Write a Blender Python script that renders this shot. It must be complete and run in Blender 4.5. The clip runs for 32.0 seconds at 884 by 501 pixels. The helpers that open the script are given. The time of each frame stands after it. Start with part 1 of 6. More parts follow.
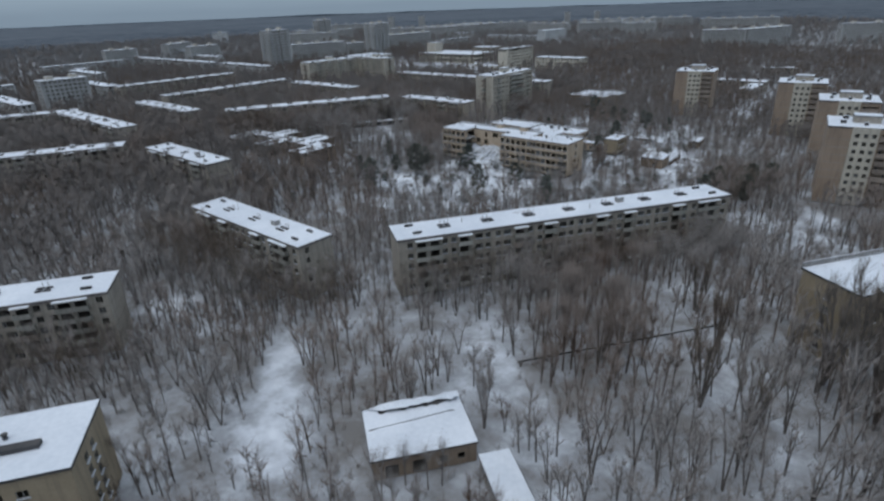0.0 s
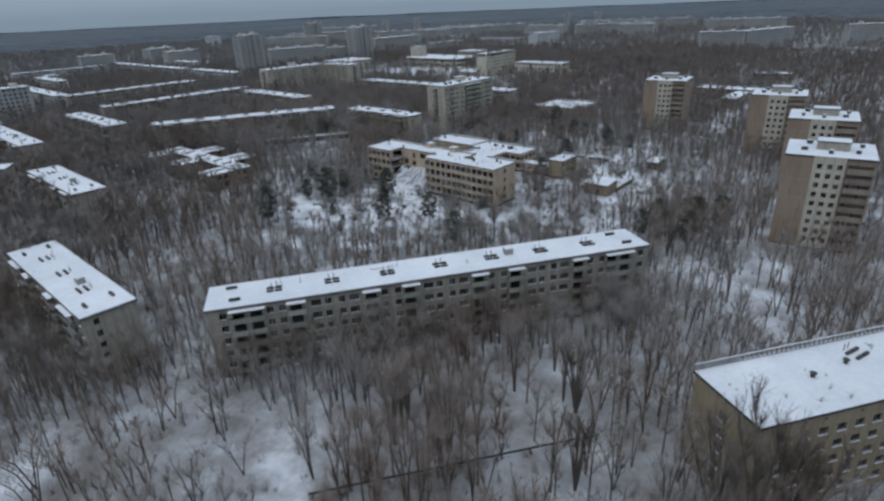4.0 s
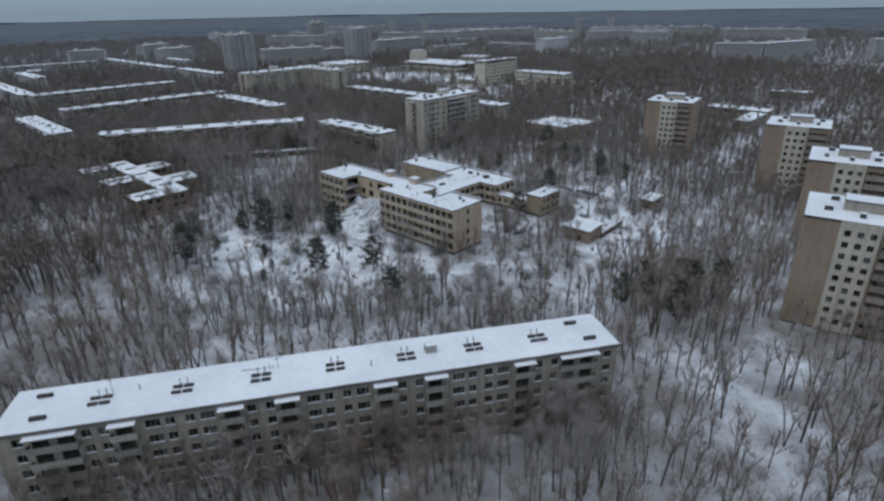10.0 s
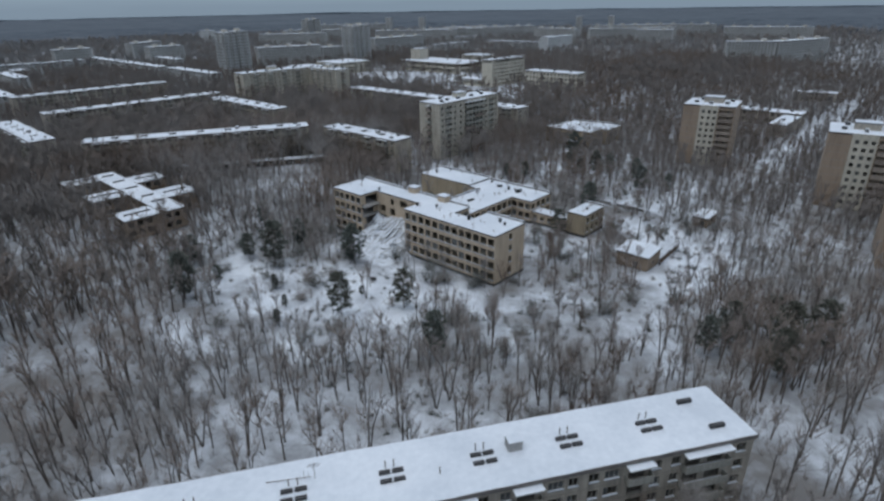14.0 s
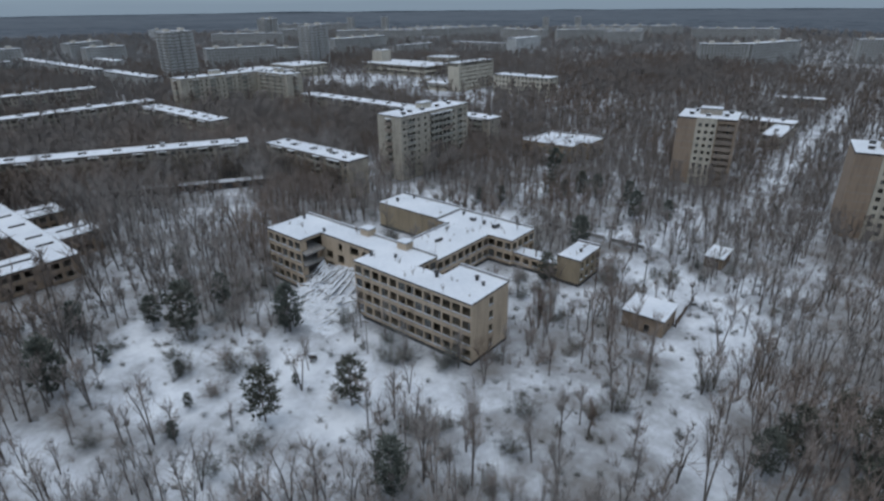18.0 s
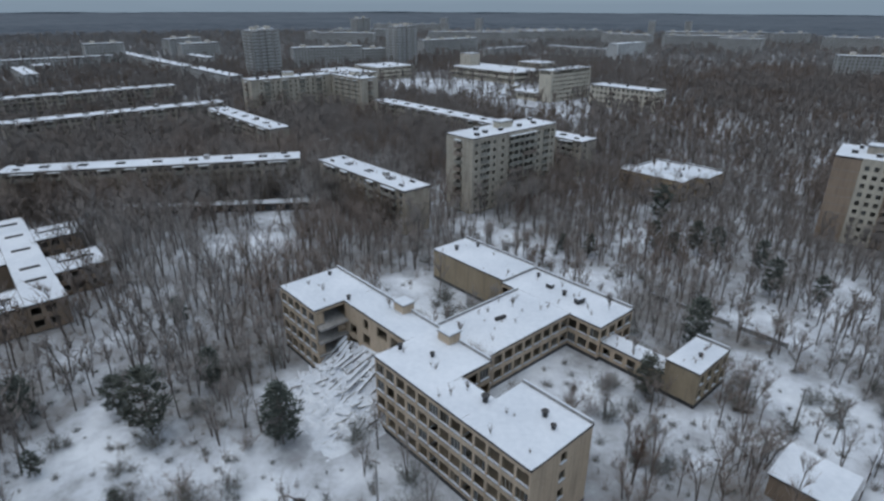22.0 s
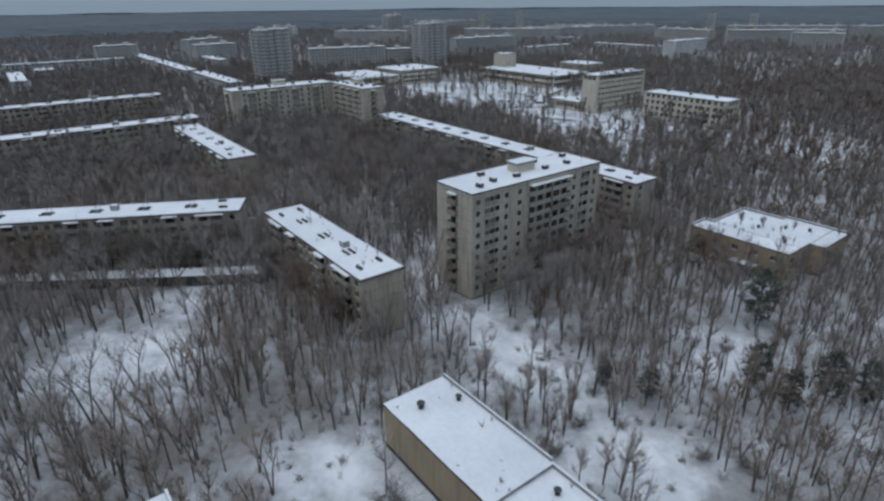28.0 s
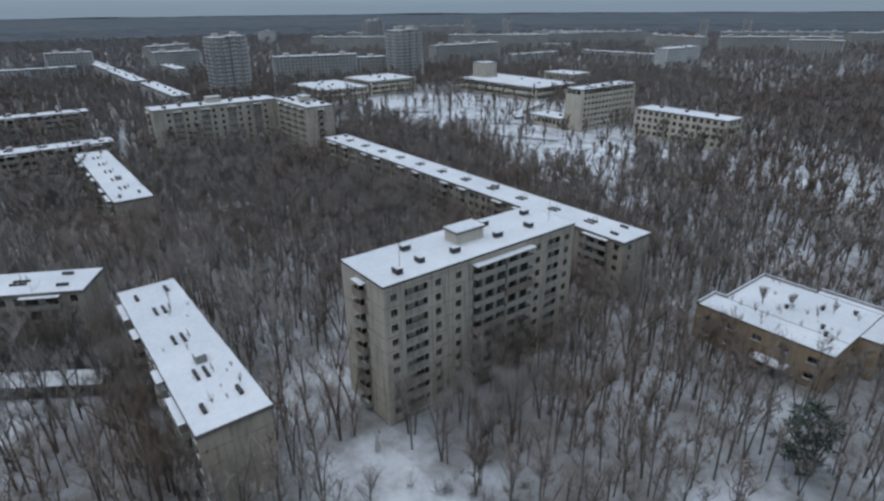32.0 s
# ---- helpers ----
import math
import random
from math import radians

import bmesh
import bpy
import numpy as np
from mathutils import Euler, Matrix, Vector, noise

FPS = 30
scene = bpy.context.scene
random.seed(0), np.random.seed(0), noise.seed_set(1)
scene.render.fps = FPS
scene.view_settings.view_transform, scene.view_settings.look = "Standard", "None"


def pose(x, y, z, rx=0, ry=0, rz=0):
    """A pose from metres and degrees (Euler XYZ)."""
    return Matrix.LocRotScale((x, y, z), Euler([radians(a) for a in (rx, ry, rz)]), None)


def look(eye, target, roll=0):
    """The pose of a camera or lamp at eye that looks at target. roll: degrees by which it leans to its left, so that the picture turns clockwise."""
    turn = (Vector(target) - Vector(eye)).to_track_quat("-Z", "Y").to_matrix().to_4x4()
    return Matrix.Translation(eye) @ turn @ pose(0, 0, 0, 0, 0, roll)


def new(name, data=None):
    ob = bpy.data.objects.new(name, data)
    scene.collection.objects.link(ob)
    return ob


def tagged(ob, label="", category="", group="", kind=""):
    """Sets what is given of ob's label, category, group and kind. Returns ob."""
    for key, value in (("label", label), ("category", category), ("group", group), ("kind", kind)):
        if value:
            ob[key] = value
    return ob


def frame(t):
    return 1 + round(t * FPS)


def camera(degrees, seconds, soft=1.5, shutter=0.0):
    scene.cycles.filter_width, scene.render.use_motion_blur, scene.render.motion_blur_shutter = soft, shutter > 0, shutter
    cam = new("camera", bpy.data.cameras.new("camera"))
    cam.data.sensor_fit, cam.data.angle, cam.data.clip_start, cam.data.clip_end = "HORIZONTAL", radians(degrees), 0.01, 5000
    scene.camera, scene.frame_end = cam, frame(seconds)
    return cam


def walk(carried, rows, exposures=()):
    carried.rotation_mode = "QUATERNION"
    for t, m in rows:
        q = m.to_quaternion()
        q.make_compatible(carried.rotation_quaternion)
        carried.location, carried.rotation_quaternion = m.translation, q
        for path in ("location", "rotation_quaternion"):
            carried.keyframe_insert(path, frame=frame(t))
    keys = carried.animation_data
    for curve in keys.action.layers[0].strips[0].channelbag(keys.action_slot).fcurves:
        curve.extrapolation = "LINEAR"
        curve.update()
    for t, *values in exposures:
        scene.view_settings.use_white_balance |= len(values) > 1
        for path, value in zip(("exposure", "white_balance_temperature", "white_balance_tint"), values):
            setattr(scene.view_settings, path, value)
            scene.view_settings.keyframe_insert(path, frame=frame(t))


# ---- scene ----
cam = camera(75.7, 32.0, soft=2.6)
METRES, EYE, TILT, LEAN, TURN = 330.0, 70.0, 0.0, 0.0, 41.5
ROWS = [
    (0.0, 0.0, 0.0, 0.0, -0.85, -23.52, 1.95),
    (0.5, 0.0144, 0.0119, -0.0005, -0.72, -23.51, 2.05),
    (1.0, 0.0291, 0.0243, -0.0008, -0.51, -23.44, 2.13),
    (1.5, 0.044, 0.0367, -0.001, -0.3, -23.42, 2.18),
    (2.0, 0.0594, 0.0499, -0.0007, -0.04, -23.33, 2.24),
    (2.5, 0.074, 0.0626, -0.001, 0.08, -23.34, 2.25),
    (3.0, 0.0887, 0.0753, -0.0007, 0.16, -23.31, 2.3),
    (3.5, 0.1033, 0.0881, -0.001, 0.17, -23.33, 2.29),
    (5.5, 0.1616, 0.1413, -0.0002, 1.82, -23.3, 2.28),
    (6.0, 0.1745, 0.1544, 0.0005, 1.82, -23.24, 2.22),
    (6.5, 0.1854, 0.1666, 0.0013, 1.62, -23.24, 2.18),
    (7.0, 0.1921, 0.1769, 0.0024, 1.28, -23.2, 2.05),
    (7.5, 0.1951, 0.1864, 0.0031, 1.01, -23.22, 1.81),
    (8.0, 0.1952, 0.194, 0.004, 1.18, -23.17, 1.58),
    (8.5, 0.1923, 0.1998, 0.0046, 1.35, -23.17, 1.35),
    (9.0, 0.1866, 0.2045, 0.0051, 1.67, -23.15, 1.15),
    (9.5, 0.1808, 0.2078, 0.005, 1.96, -23.22, 1.04),
    (10.0, 0.1735, 0.2115, 0.005, 2.06, -23.28, 0.96),
    (10.5, 0.1666, 0.2159, 0.005, 1.78, -23.39, 0.9),
    (11.0, 0.1596, 0.2221, 0.0047, 1.45, -23.45, 0.93),
    (11.5, 0.153, 0.2303, 0.0042, 1.32, -23.54, 0.94),
    (12.0, 0.1468, 0.2406, 0.0037, 1.24, -23.54, 0.94),
    (12.5, 0.1419, 0.2512, 0.0031, 1.15, -23.56, 0.92),
    (13.0, 0.1376, 0.263, 0.0027, 1.14, -23.53, 0.93),
    (13.5, 0.1347, 0.2755, 0.0021, 1.14, -23.51, 0.91),
    (14.0, 0.133, 0.2879, 0.0017, 1.27, -23.48, 0.91),
    (14.5, 0.1324, 0.3018, 0.0011, 1.05, -23.48, 0.89),
    (16.5, 0.1338, 0.36, -0.0001, 0.9, -23.6, 0.67),
    (17.0, 0.1345, 0.3745, -0.0005, 0.4, -23.54, 0.59),
    (17.5, 0.1354, 0.3901, -0.0013, -0.77, -23.55, 0.53),
    (18.0, 0.1362, 0.4057, -0.0017, -2.02, -23.51, 0.54),
    (18.5, 0.1374, 0.4225, -0.0023, -2.94, -23.51, 0.49),
    (19.0, 0.1385, 0.4385, -0.0026, -1.92, -23.43, 0.39),
    (19.5, 0.1407, 0.4544, -0.003, -0.34, -23.43, 0.23),
    (20.0, 0.1426, 0.4704, -0.0032, 1.14, -23.37, 0.12),
    (20.5, 0.1447, 0.4854, -0.0033, 2.48, -23.36, 0.06),
    (21.0, 0.1465, 0.5015, -0.0031, 3.94, -23.35, -0.04),
    (21.5, 0.1479, 0.5178, -0.0035, 5.46, -23.38, -0.13),
    (22.0, 0.1491, 0.5353, -0.0038, 7.12, -23.36, -0.17),
    (22.5, 0.1499, 0.5518, -0.0043, 8.64, -23.42, -0.21),
    (23.0, 0.1503, 0.5691, -0.005, 10.33, -23.51, -0.22),
    (23.5, 0.151, 0.5853, -0.0055, 11.21, -23.7, -0.11),
    (24.0, 0.1514, 0.6028, -0.0059, 11.3, -23.78, 0.01),
    (24.5, 0.1522, 0.6208, -0.0066, 11.28, -23.82, 0.11),
    (25.0, 0.1534, 0.6388, -0.0068, 11.12, -23.81, 0.23),
    (25.5, 0.1549, 0.6579, -0.0074, 11.65, -23.79, 0.3),
    (27.5, 0.1616, 0.7279, -0.0085, 12.19, -23.75, 0.54),
    (28.0, 0.1637, 0.7458, -0.0083, 11.4, -23.67, 0.59),
    (28.5, 0.1658, 0.7647, -0.0086, 11.33, -23.6, 0.56),
    (29.0, 0.168, 0.7822, -0.0085, 11.56, -23.49, 0.51),
    (29.5, 0.1703, 0.7997, -0.0087, 11.42, -23.45, 0.53),
    (30.0, 0.1725, 0.8174, -0.0087, 11.2, -23.4, 0.55),
    (30.5, 0.1745, 0.8338, -0.009, 10.91, -23.42, 0.54),
    (31.0, 0.1766, 0.8513, -0.009, 10.76, -23.36, 0.55),
    (31.5, 0.179, 0.8687, -0.0092, 10.7, -23.34, 0.53),
    (32.0, 0.1814, 0.8873, -0.009, 10.66, -23.25, 0.48),
]
walk(cam, [(t, pose(0, 0, EYE, TILT, LEAN, TURN) @ pose(METRES * x, METRES * y, METRES * z, 90 + pitch, roll, yaw)) for t, x, y, z, yaw, pitch, roll in ROWS])

# ---- light ----
world = bpy.data.worlds.new("overcast_sky")
scene.world = world
world.use_nodes = True
wn = world.node_tree.nodes
wl = world.node_tree.links
sky = wn.new("ShaderNodeTexSky")
sky.sky_type = "NISHITA"
sky.sun_disc = False
sky.sun_elevation = radians(76)
sky.sun_rotation = radians(200)
sky.air_density, sky.dust_density, sky.ozone_density = 1.0, 4.0, 1.0
grey = wn.new("ShaderNodeMix")
grey.data_type = "RGBA"
grey.inputs["Factor"].default_value = 0.72
# an overcast dome: dim and slate blue at the skyline, brighter overhead
dome = wn.new("ShaderNodeTexCoord")
split = wn.new("ShaderNodeSeparateXYZ")
wl.new(dome.outputs["Generated"], split.inputs[0])
cloud = wn.new("ShaderNodeValToRGB")
cloud.color_ramp.elements[0].position, cloud.color_ramp.elements[0].color = 0.0, (2.75, 3.7, 4.75, 1)
cloud.color_ramp.elements[1].position, cloud.color_ramp.elements[1].color = 0.55, (4.9, 6.0, 7.3, 1)
cloud.color_ramp.elements.new(0.022).color = (3.25, 4.35, 5.5, 1)
cloud.color_ramp.elements.new(0.06).color = (3.4, 4.55, 5.75, 1)
# ragged cloud base: the bands rise and sink along the skyline
billow = wn.new("ShaderNodeTexNoise")
billow.inputs["Scale"].default_value, billow.inputs["Detail"].default_value = 5.0, 4
drift = wn.new("ShaderNodeVectorMath")
drift.operation = "MULTIPLY"
drift.inputs[1].default_value = (1.0, 1.0, 9.0)
wl.new(dome.outputs["Generated"], drift.inputs[0])
wl.new(drift.outputs[0], billow.inputs["Vector"])
lift = wn.new("ShaderNodeMath")
lift.operation = "MULTIPLY_ADD"
lift.inputs[1].default_value = 0.03
sink = wn.new("ShaderNodeMath")
sink.operation = "ADD"
sink.inputs[1].default_value = -0.015
wl.new(billow.outputs["Fac"], lift.inputs[0])
wl.new(split.outputs["Z"], lift.inputs[2])
wl.new(lift.outputs[0], sink.inputs[0])
wl.new(sink.outputs[0], cloud.inputs[0])
wl.new(cloud.outputs[0], grey.inputs[7])
wl.new(sky.outputs[0], grey.inputs[6])
wl.new(grey.outputs[2], wn["Background"].inputs["Color"])
wn["Background"].inputs["Strength"].default_value = 0.10

sun = new("sun", bpy.data.lights.new("sun", "SUN"))
sun.data.energy, sun.data.angle, sun.data.color = 1.05, radians(80), (0.97, 0.99, 1.0)
sun.matrix_world = look((0, 0, 0), (0.12, 0.2, -1.0))

# ---- materials ----
def node_material(name):
    m = bpy.data.materials.new(name)
    m.use_nodes = True
    return m, m.node_tree.nodes, m.node_tree.links, m.node_tree.nodes["Principled BSDF"]


def ramp(nodes, stops):
    r = nodes.new("ShaderNodeValToRGB")
    r.color_ramp.elements[0].position, r.color_ramp.elements[0].color = stops[0][0], (*stops[0][1], 1)
    r.color_ramp.elements[1].position, r.color_ramp.elements[1].color = stops[-1][0], (*stops[-1][1], 1)
    for p, c in stops[1:-1]:
        r.color_ramp.elements.new(p).color = (*c, 1)
    return r


def surface(name, low, high, coarse=0.15, fine=2.5, rough=0.85, bump=0.25, stain=None, streak=0.0, vary=0.0, metal=0.0):
    """Two scales of noise between two colours, with upright streaks of a stain colour and grain bump."""
    m, n, l, bsdf = node_material(name)
    co = n.new("ShaderNodeTexCoord")
    a = n.new("ShaderNodeTexNoise")
    a.inputs["Scale"].default_value, a.inputs["Detail"].default_value = coarse, 4
    b = n.new("ShaderNodeTexNoise")
    b.inputs["Scale"].default_value, b.inputs["Detail"].default_value = fine, 6
    l.new(co.outputs["Object"], a.inputs["Vector"])
    l.new(co.outputs["Object"], b.inputs["Vector"])
    mix = n.new("ShaderNodeMath")
    mix.operation = "MULTIPLY_ADD"
    mix.inputs[1].default_value = 0.6
    half = n.new("ShaderNodeMath")
    half.operation = "MULTIPLY"
    half.inputs[1].default_value = 0.4
    l.new(b.outputs["Fac"], half.inputs[0])
    l.new(a.outputs["Fac"], mix.inputs[0])
    l.new(half.outputs[0], mix.inputs[2])
    r = ramp(n, [(0.36, low), (0.64, high)])
    l.new(mix.outputs[0], r.inputs[0])
    out = r.outputs[0]
    if stain:
        sc = n.new("ShaderNodeVectorMath")
        sc.operation = "MULTIPLY"
        sc.inputs[1].default_value = (1.3, 1.3, 0.12)
        s = n.new("ShaderNodeTexNoise")
        s.inputs["Scale"].default_value, s.inputs["Detail"].default_value = 0.9, 5
        l.new(co.outputs["Object"], sc.inputs[0])
        l.new(sc.outputs[0], s.inputs["Vector"])
        f = ramp(n, [(0.48, (0, 0, 0)), (0.75, (streak, streak, streak))])
        l.new(s.outputs["Fac"], f.inputs[0])
        x = n.new("ShaderNodeMix")
        x.data_type = "RGBA"
        l.new(f.outputs[0], x.inputs["Factor"])
        l.new(out, x.inputs[6])
        x.inputs[7].default_value = (*stain, 1)
        out = x.outputs[2]
    if vary:
        oi = n.new("ShaderNodeObjectInfo")
        mr = n.new("ShaderNodeMapRange")
        mr.inputs["To Min"].default_value, mr.inputs["To Max"].default_value = 1 - vary, 1 + vary
        l.new(oi.outputs["Random"], mr.inputs["Value"])
        h = n.new("ShaderNodeHueSaturation")
        l.new(mr.outputs[0], h.inputs["Value"])
        l.new(out, h.inputs["Color"])
        out = h.outputs[0]
    l.new(out, bsdf.inputs["Base Color"])
    bsdf.inputs["Roughness"].default_value = rough
    bsdf.inputs["Metallic"].default_value = metal
    if bump:
        bp = n.new("ShaderNodeBump")
        bp.inputs["Strength"].default_value, bp.inputs["Distance"].default_value = bump, 0.05
        l.new(b.outputs["Fac"], bp.inputs["Height"])
        l.new(bp.outputs[0], bsdf.inputs["Normal"])
    return m


def wood_material(name, low, high, pale=None):
    """Bark and twigs: tone by piece, so no two trees match; pale: the colour of the few birches."""
    pale = pale or high
    m, n, l, bsdf = node_material(name)
    g = n.new("ShaderNodeNewGeometry")
    co = n.new("ShaderNodeTexNoise")
    co.inputs["Scale"].default_value = 0.05
    pos = n.new("ShaderNodeNewGeometry")
    l.new(pos.outputs["Position"], co.inputs["Vector"])
    add = n.new("ShaderNodeMath")
    add.operation = "MULTIPLY_ADD"
    add.inputs[1].default_value = 0.45
    half = n.new("ShaderNodeMath")
    half.operation = "MULTIPLY"
    half.inputs[1].default_value = 0.55
    l.new(co.outputs["Fac"], half.inputs[0])
    l.new(g.outputs["Random Per Island"], add.inputs[0])
    l.new(half.outputs[0], add.inputs[2])
    r = ramp(n, [(0.15, low), (0.78, high), (0.92, pale)])
    l.new(add.outputs[0], r.inputs[0])
    area = n.new("ShaderNodeTexNoise")
    area.inputs["Scale"].default_value = 0.028
    l.new(pos.outputs["Position"], area.inputs["Vector"])
    f = ramp(n, [(0.45, (0, 0, 0)), (0.62, (1, 1, 1))])
    l.new(area.outputs["Fac"], f.inputs[0])
    x = n.new("ShaderNodeMix")
    x.data_type, x.blend_type = "RGBA", "MULTIPLY"
    l.new(f.outputs[0], x.inputs["Factor"])
    l.new(r.outputs[0], x.inputs[6])
    x.inputs[7].default_value = (0.88, 0.79, 0.73, 1)
    l.new(x.outputs[2], bsdf.inputs["Base Color"])
    # round twigs catch the sky from above whichever way a blade happens to face
    flat = n.new("ShaderNodeVectorMath")
    flat.operation = "MULTIPLY_ADD"
    flat.inputs[1].default_value = (0.45, 0.45, 0.45)
    flat.inputs[2].default_value = (0.0, 0.0, 0.8)
    unit = n.new("ShaderNodeVectorMath")
    unit.operation = "NORMALIZE"
    l.new(g.outputs["Normal"], flat.inputs[0])
    l.new(flat.outputs[0], unit.inputs[0])
    l.new(unit.outputs[0], bsdf.inputs["Normal"])
    bsdf.inputs["Roughness"].default_value = 0.95
    bsdf.inputs["Specular IOR Level"].default_value = 0.1
    return m


def ground_material():
    """Snow lying thin over dead grass and leaf litter: clear in the open, broken and tinted with shade under the trees.
    """
    m, n, l, bsdf = node_material("snowy_ground")
    pos = n.new("ShaderNodeNewGeometry")
    def noise_at(scale, detail=5, rough=0.6):
        t = n.new("ShaderNodeTexNoise")
        t.inputs["Scale"].default_value, t.inputs["Detail"].default_value, t.inputs["Roughness"].default_value = scale, detail, rough
        l.new(pos.outputs["Position"], t.inputs["Vector"])
        return t
    broad, mid, grain = noise_at(0.03, 3), noise_at(0.13, 4, 0.55), noise_at(0.9, 4, 0.6)
    s1 = n.new("ShaderNodeMath")
    s1.operation = "MULTIPLY_ADD"
    s1.inputs[1].default_value = 0.48
    s2 = n.new("ShaderNodeMath")
    s2.operation = "MULTIPLY_ADD"
    s2.inputs[1].default_value = 0.14
    s3 = n.new("ShaderNodeMath")
    s3.operation = "MULTIPLY"
    s3.inputs[1].default_value = 0.38
    l.new(broad.outputs["Fac"], s3.inputs[0])
    l.new(grain.outputs["Fac"], s2.inputs[0])
    l.new(s3.outputs[0], s2.inputs[2])
    l.new(mid.outputs["Fac"], s1.inputs[0])
    l.new(s2.outputs[0], s1.inputs[2])
    at = n.new("ShaderNodeAttribute")
    at.attribute_name = "open_snow"
    sh = n.new("ShaderNodeMath")
    sh.operation = "MULTIPLY_ADD"
    sh.inputs[1].default_value = -0.17
    l.new(at.outputs["Fac"], sh.inputs[0])
    l.new(s1.outputs[0], sh.inputs[2])
    s1 = sh
    # blue-grey stops carry the woods' shade as well as the litter
    r = ramp(n, [(0.26, (0.66, 0.70, 0.75)), (0.36, (0.51, 0.545, 0.595)), (0.46, (0.325, 0.342, 0.367)), (0.58, (0.19, 0.186, 0.184))])
    l.new(s1.outputs[0], r.inputs[0])
    l.new(r.outputs[0], bsdf.inputs["Base Color"])
    bsdf.inputs["Roughness"].default_value = 0.8
    bsdf.inputs["Specular IOR Level"].default_value = 0.2
    bp = n.new("ShaderNodeBump")
    bp.inputs["Strength"].default_value, bp.inputs["Distance"].default_value = 0.4, 0.3
    l.new(mid.outputs["Fac"], bp.inputs["Height"])
    l.new(bp.outputs[0], bsdf.inputs["Normal"])
    return m


SNOW = surface("roof_snow", (0.54, 0.585, 0.645), (0.675, 0.715, 0.77), 0.10, 1.2, 0.75, 0.15)
GROUND = ground_material()
PANEL = surface("grey_panel_concrete", (0.30, 0.264, 0.22), (0.40, 0.36, 0.305), 0.12, 1.5, 0.9, 0.3, (0.15, 0.14, 0.13), 0.75)
PANEL_PALE = surface("pale_panel_concrete", (0.40, 0.362, 0.30), (0.50, 0.458, 0.385), 0.12, 1.5, 0.9, 0.3, (0.19, 0.172, 0.148), 0.8)
WARM_PANEL = surface("brownish_panel_concrete", (0.36, 0.31, 0.245), (0.46, 0.405, 0.33), 0.1, 1.5, 0.9, 0.3, (0.17, 0.14, 0.115), 0.85)
JOINT = surface("panel_joint", (0.23, 0.212, 0.182), (0.30, 0.28, 0.245), 0.5, 4, 0.95, 0)
SCHOOL = surface("ochre_tile_wall", (0.435, 0.338, 0.245), (0.55, 0.44, 0.33), 0.15, 2.0, 0.85, 0.25, (0.22, 0.18, 0.13), 0.55)
TANWALL = surface("tan_plaster_wall", (0.285, 0.228, 0.152), (0.37, 0.30, 0.21), 0.15, 2.0, 0.9, 0.25, (0.15, 0.125, 0.098), 0.65)
BRICK = surface("orange_brown_brick", (0.285, 0.215, 0.160), (0.36, 0.275, 0.207), 0.2, 3.0, 0.9, 0.3, (0.18, 0.135, 0.105), 0.6)
YELLOWBRICK = surface("weathered_yellow_brick", (0.29, 0.22, 0.145), (0.37, 0.29, 0.20), 0.2, 3.0, 0.9, 0.3, (0.16, 0.12, 0.09), 0.5)
REDBRICK = surface("dull_red_brick", (0.22, 0.165, 0.12), (0.30, 0.23, 0.17), 0.2, 3.0, 0.9, 0.3, (0.13, 0.10, 0.085), 0.5)
WHITEWALL = surface("whitewashed_wall", (0.46, 0.42, 0.345), (0.58, 0.535, 0.445), 0.12, 1.8, 0.9, 0.25, (0.27, 0.25, 0.22), 0.6)
DARKROOF = surface("bitumen_edge", (0.035, 0.035, 0.038), (0.075, 0.073, 0.073), 0.4, 3, 0.9, 0.2)
CONCRETE = surface("bare_concrete", (0.24, 0.235, 0.23), (0.36, 0.35, 0.34), 0.3, 3, 0.95, 0.3, (0.12, 0.115, 0.11), 0.6, 0.12)
FASCIA = surface("weathered_eave_concrete", (0.125, 0.113, 0.106), (0.20, 0.183, 0.170), 0.3, 3, 0.95, 0.2, (0.08, 0.074, 0.07), 0.5)
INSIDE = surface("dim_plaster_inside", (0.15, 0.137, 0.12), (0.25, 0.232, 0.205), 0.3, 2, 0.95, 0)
FRAME = surface("weathered_window_frame", (0.20, 0.185, 0.165), (0.42, 0.40, 0.36), 0.8, 5, 0.8, 0.1, None, 0, 0.25)
RUST = surface("rusty_iron", (0.07, 0.05, 0.04), (0.16, 0.105, 0.07), 0.8, 6, 0.8, 0.2)
PALE_SHEET = surface("pale_canopy_slab", (0.42, 0.42, 0.40), (0.56, 0.56, 0.54), 0.5, 3, 0.85, 0.2, None, 0, 0.15)
BALCONY = surface("balcony_panel", (0.24, 0.235, 0.21), (0.36, 0.35, 0.31), 0.35, 3, 0.9, 0.2, (0.13, 0.12, 0.10), 0.6, 0.22)
BARK = wood_material("dark_bark", (0.118, 0.108, 0.102), (0.18, 0.166, 0.157), (0.32, 0.31, 0.30))
TWIG = wood_material("bare_twigs", (0.232, 0.218, 0.212), (0.325, 0.305, 0.296))
LOGGIA = surface("loggia_parapet", (0.20, 0.165, 0.138), (0.285, 0.238, 0.20), 0.35, 3, 0.9, 0.2, (0.13, 0.105, 0.09), 0.6, 0.2)
POPLAR = wood_material("brown_poplar_twigs", (0.138, 0.120, 0.104), (0.215, 0.188, 0.164))
# panel grey of the far blocks, with the fading of distance put into it
FARPANEL = surface("far_hazed_panel", (0.33, 0.33, 0.32), (0.43, 0.43, 0.42), 0.05, 0.6, 0.9, 0.1, (0.16, 0.16, 0.16), 0.6)
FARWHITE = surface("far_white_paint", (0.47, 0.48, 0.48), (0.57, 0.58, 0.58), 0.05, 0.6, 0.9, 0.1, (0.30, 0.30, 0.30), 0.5)
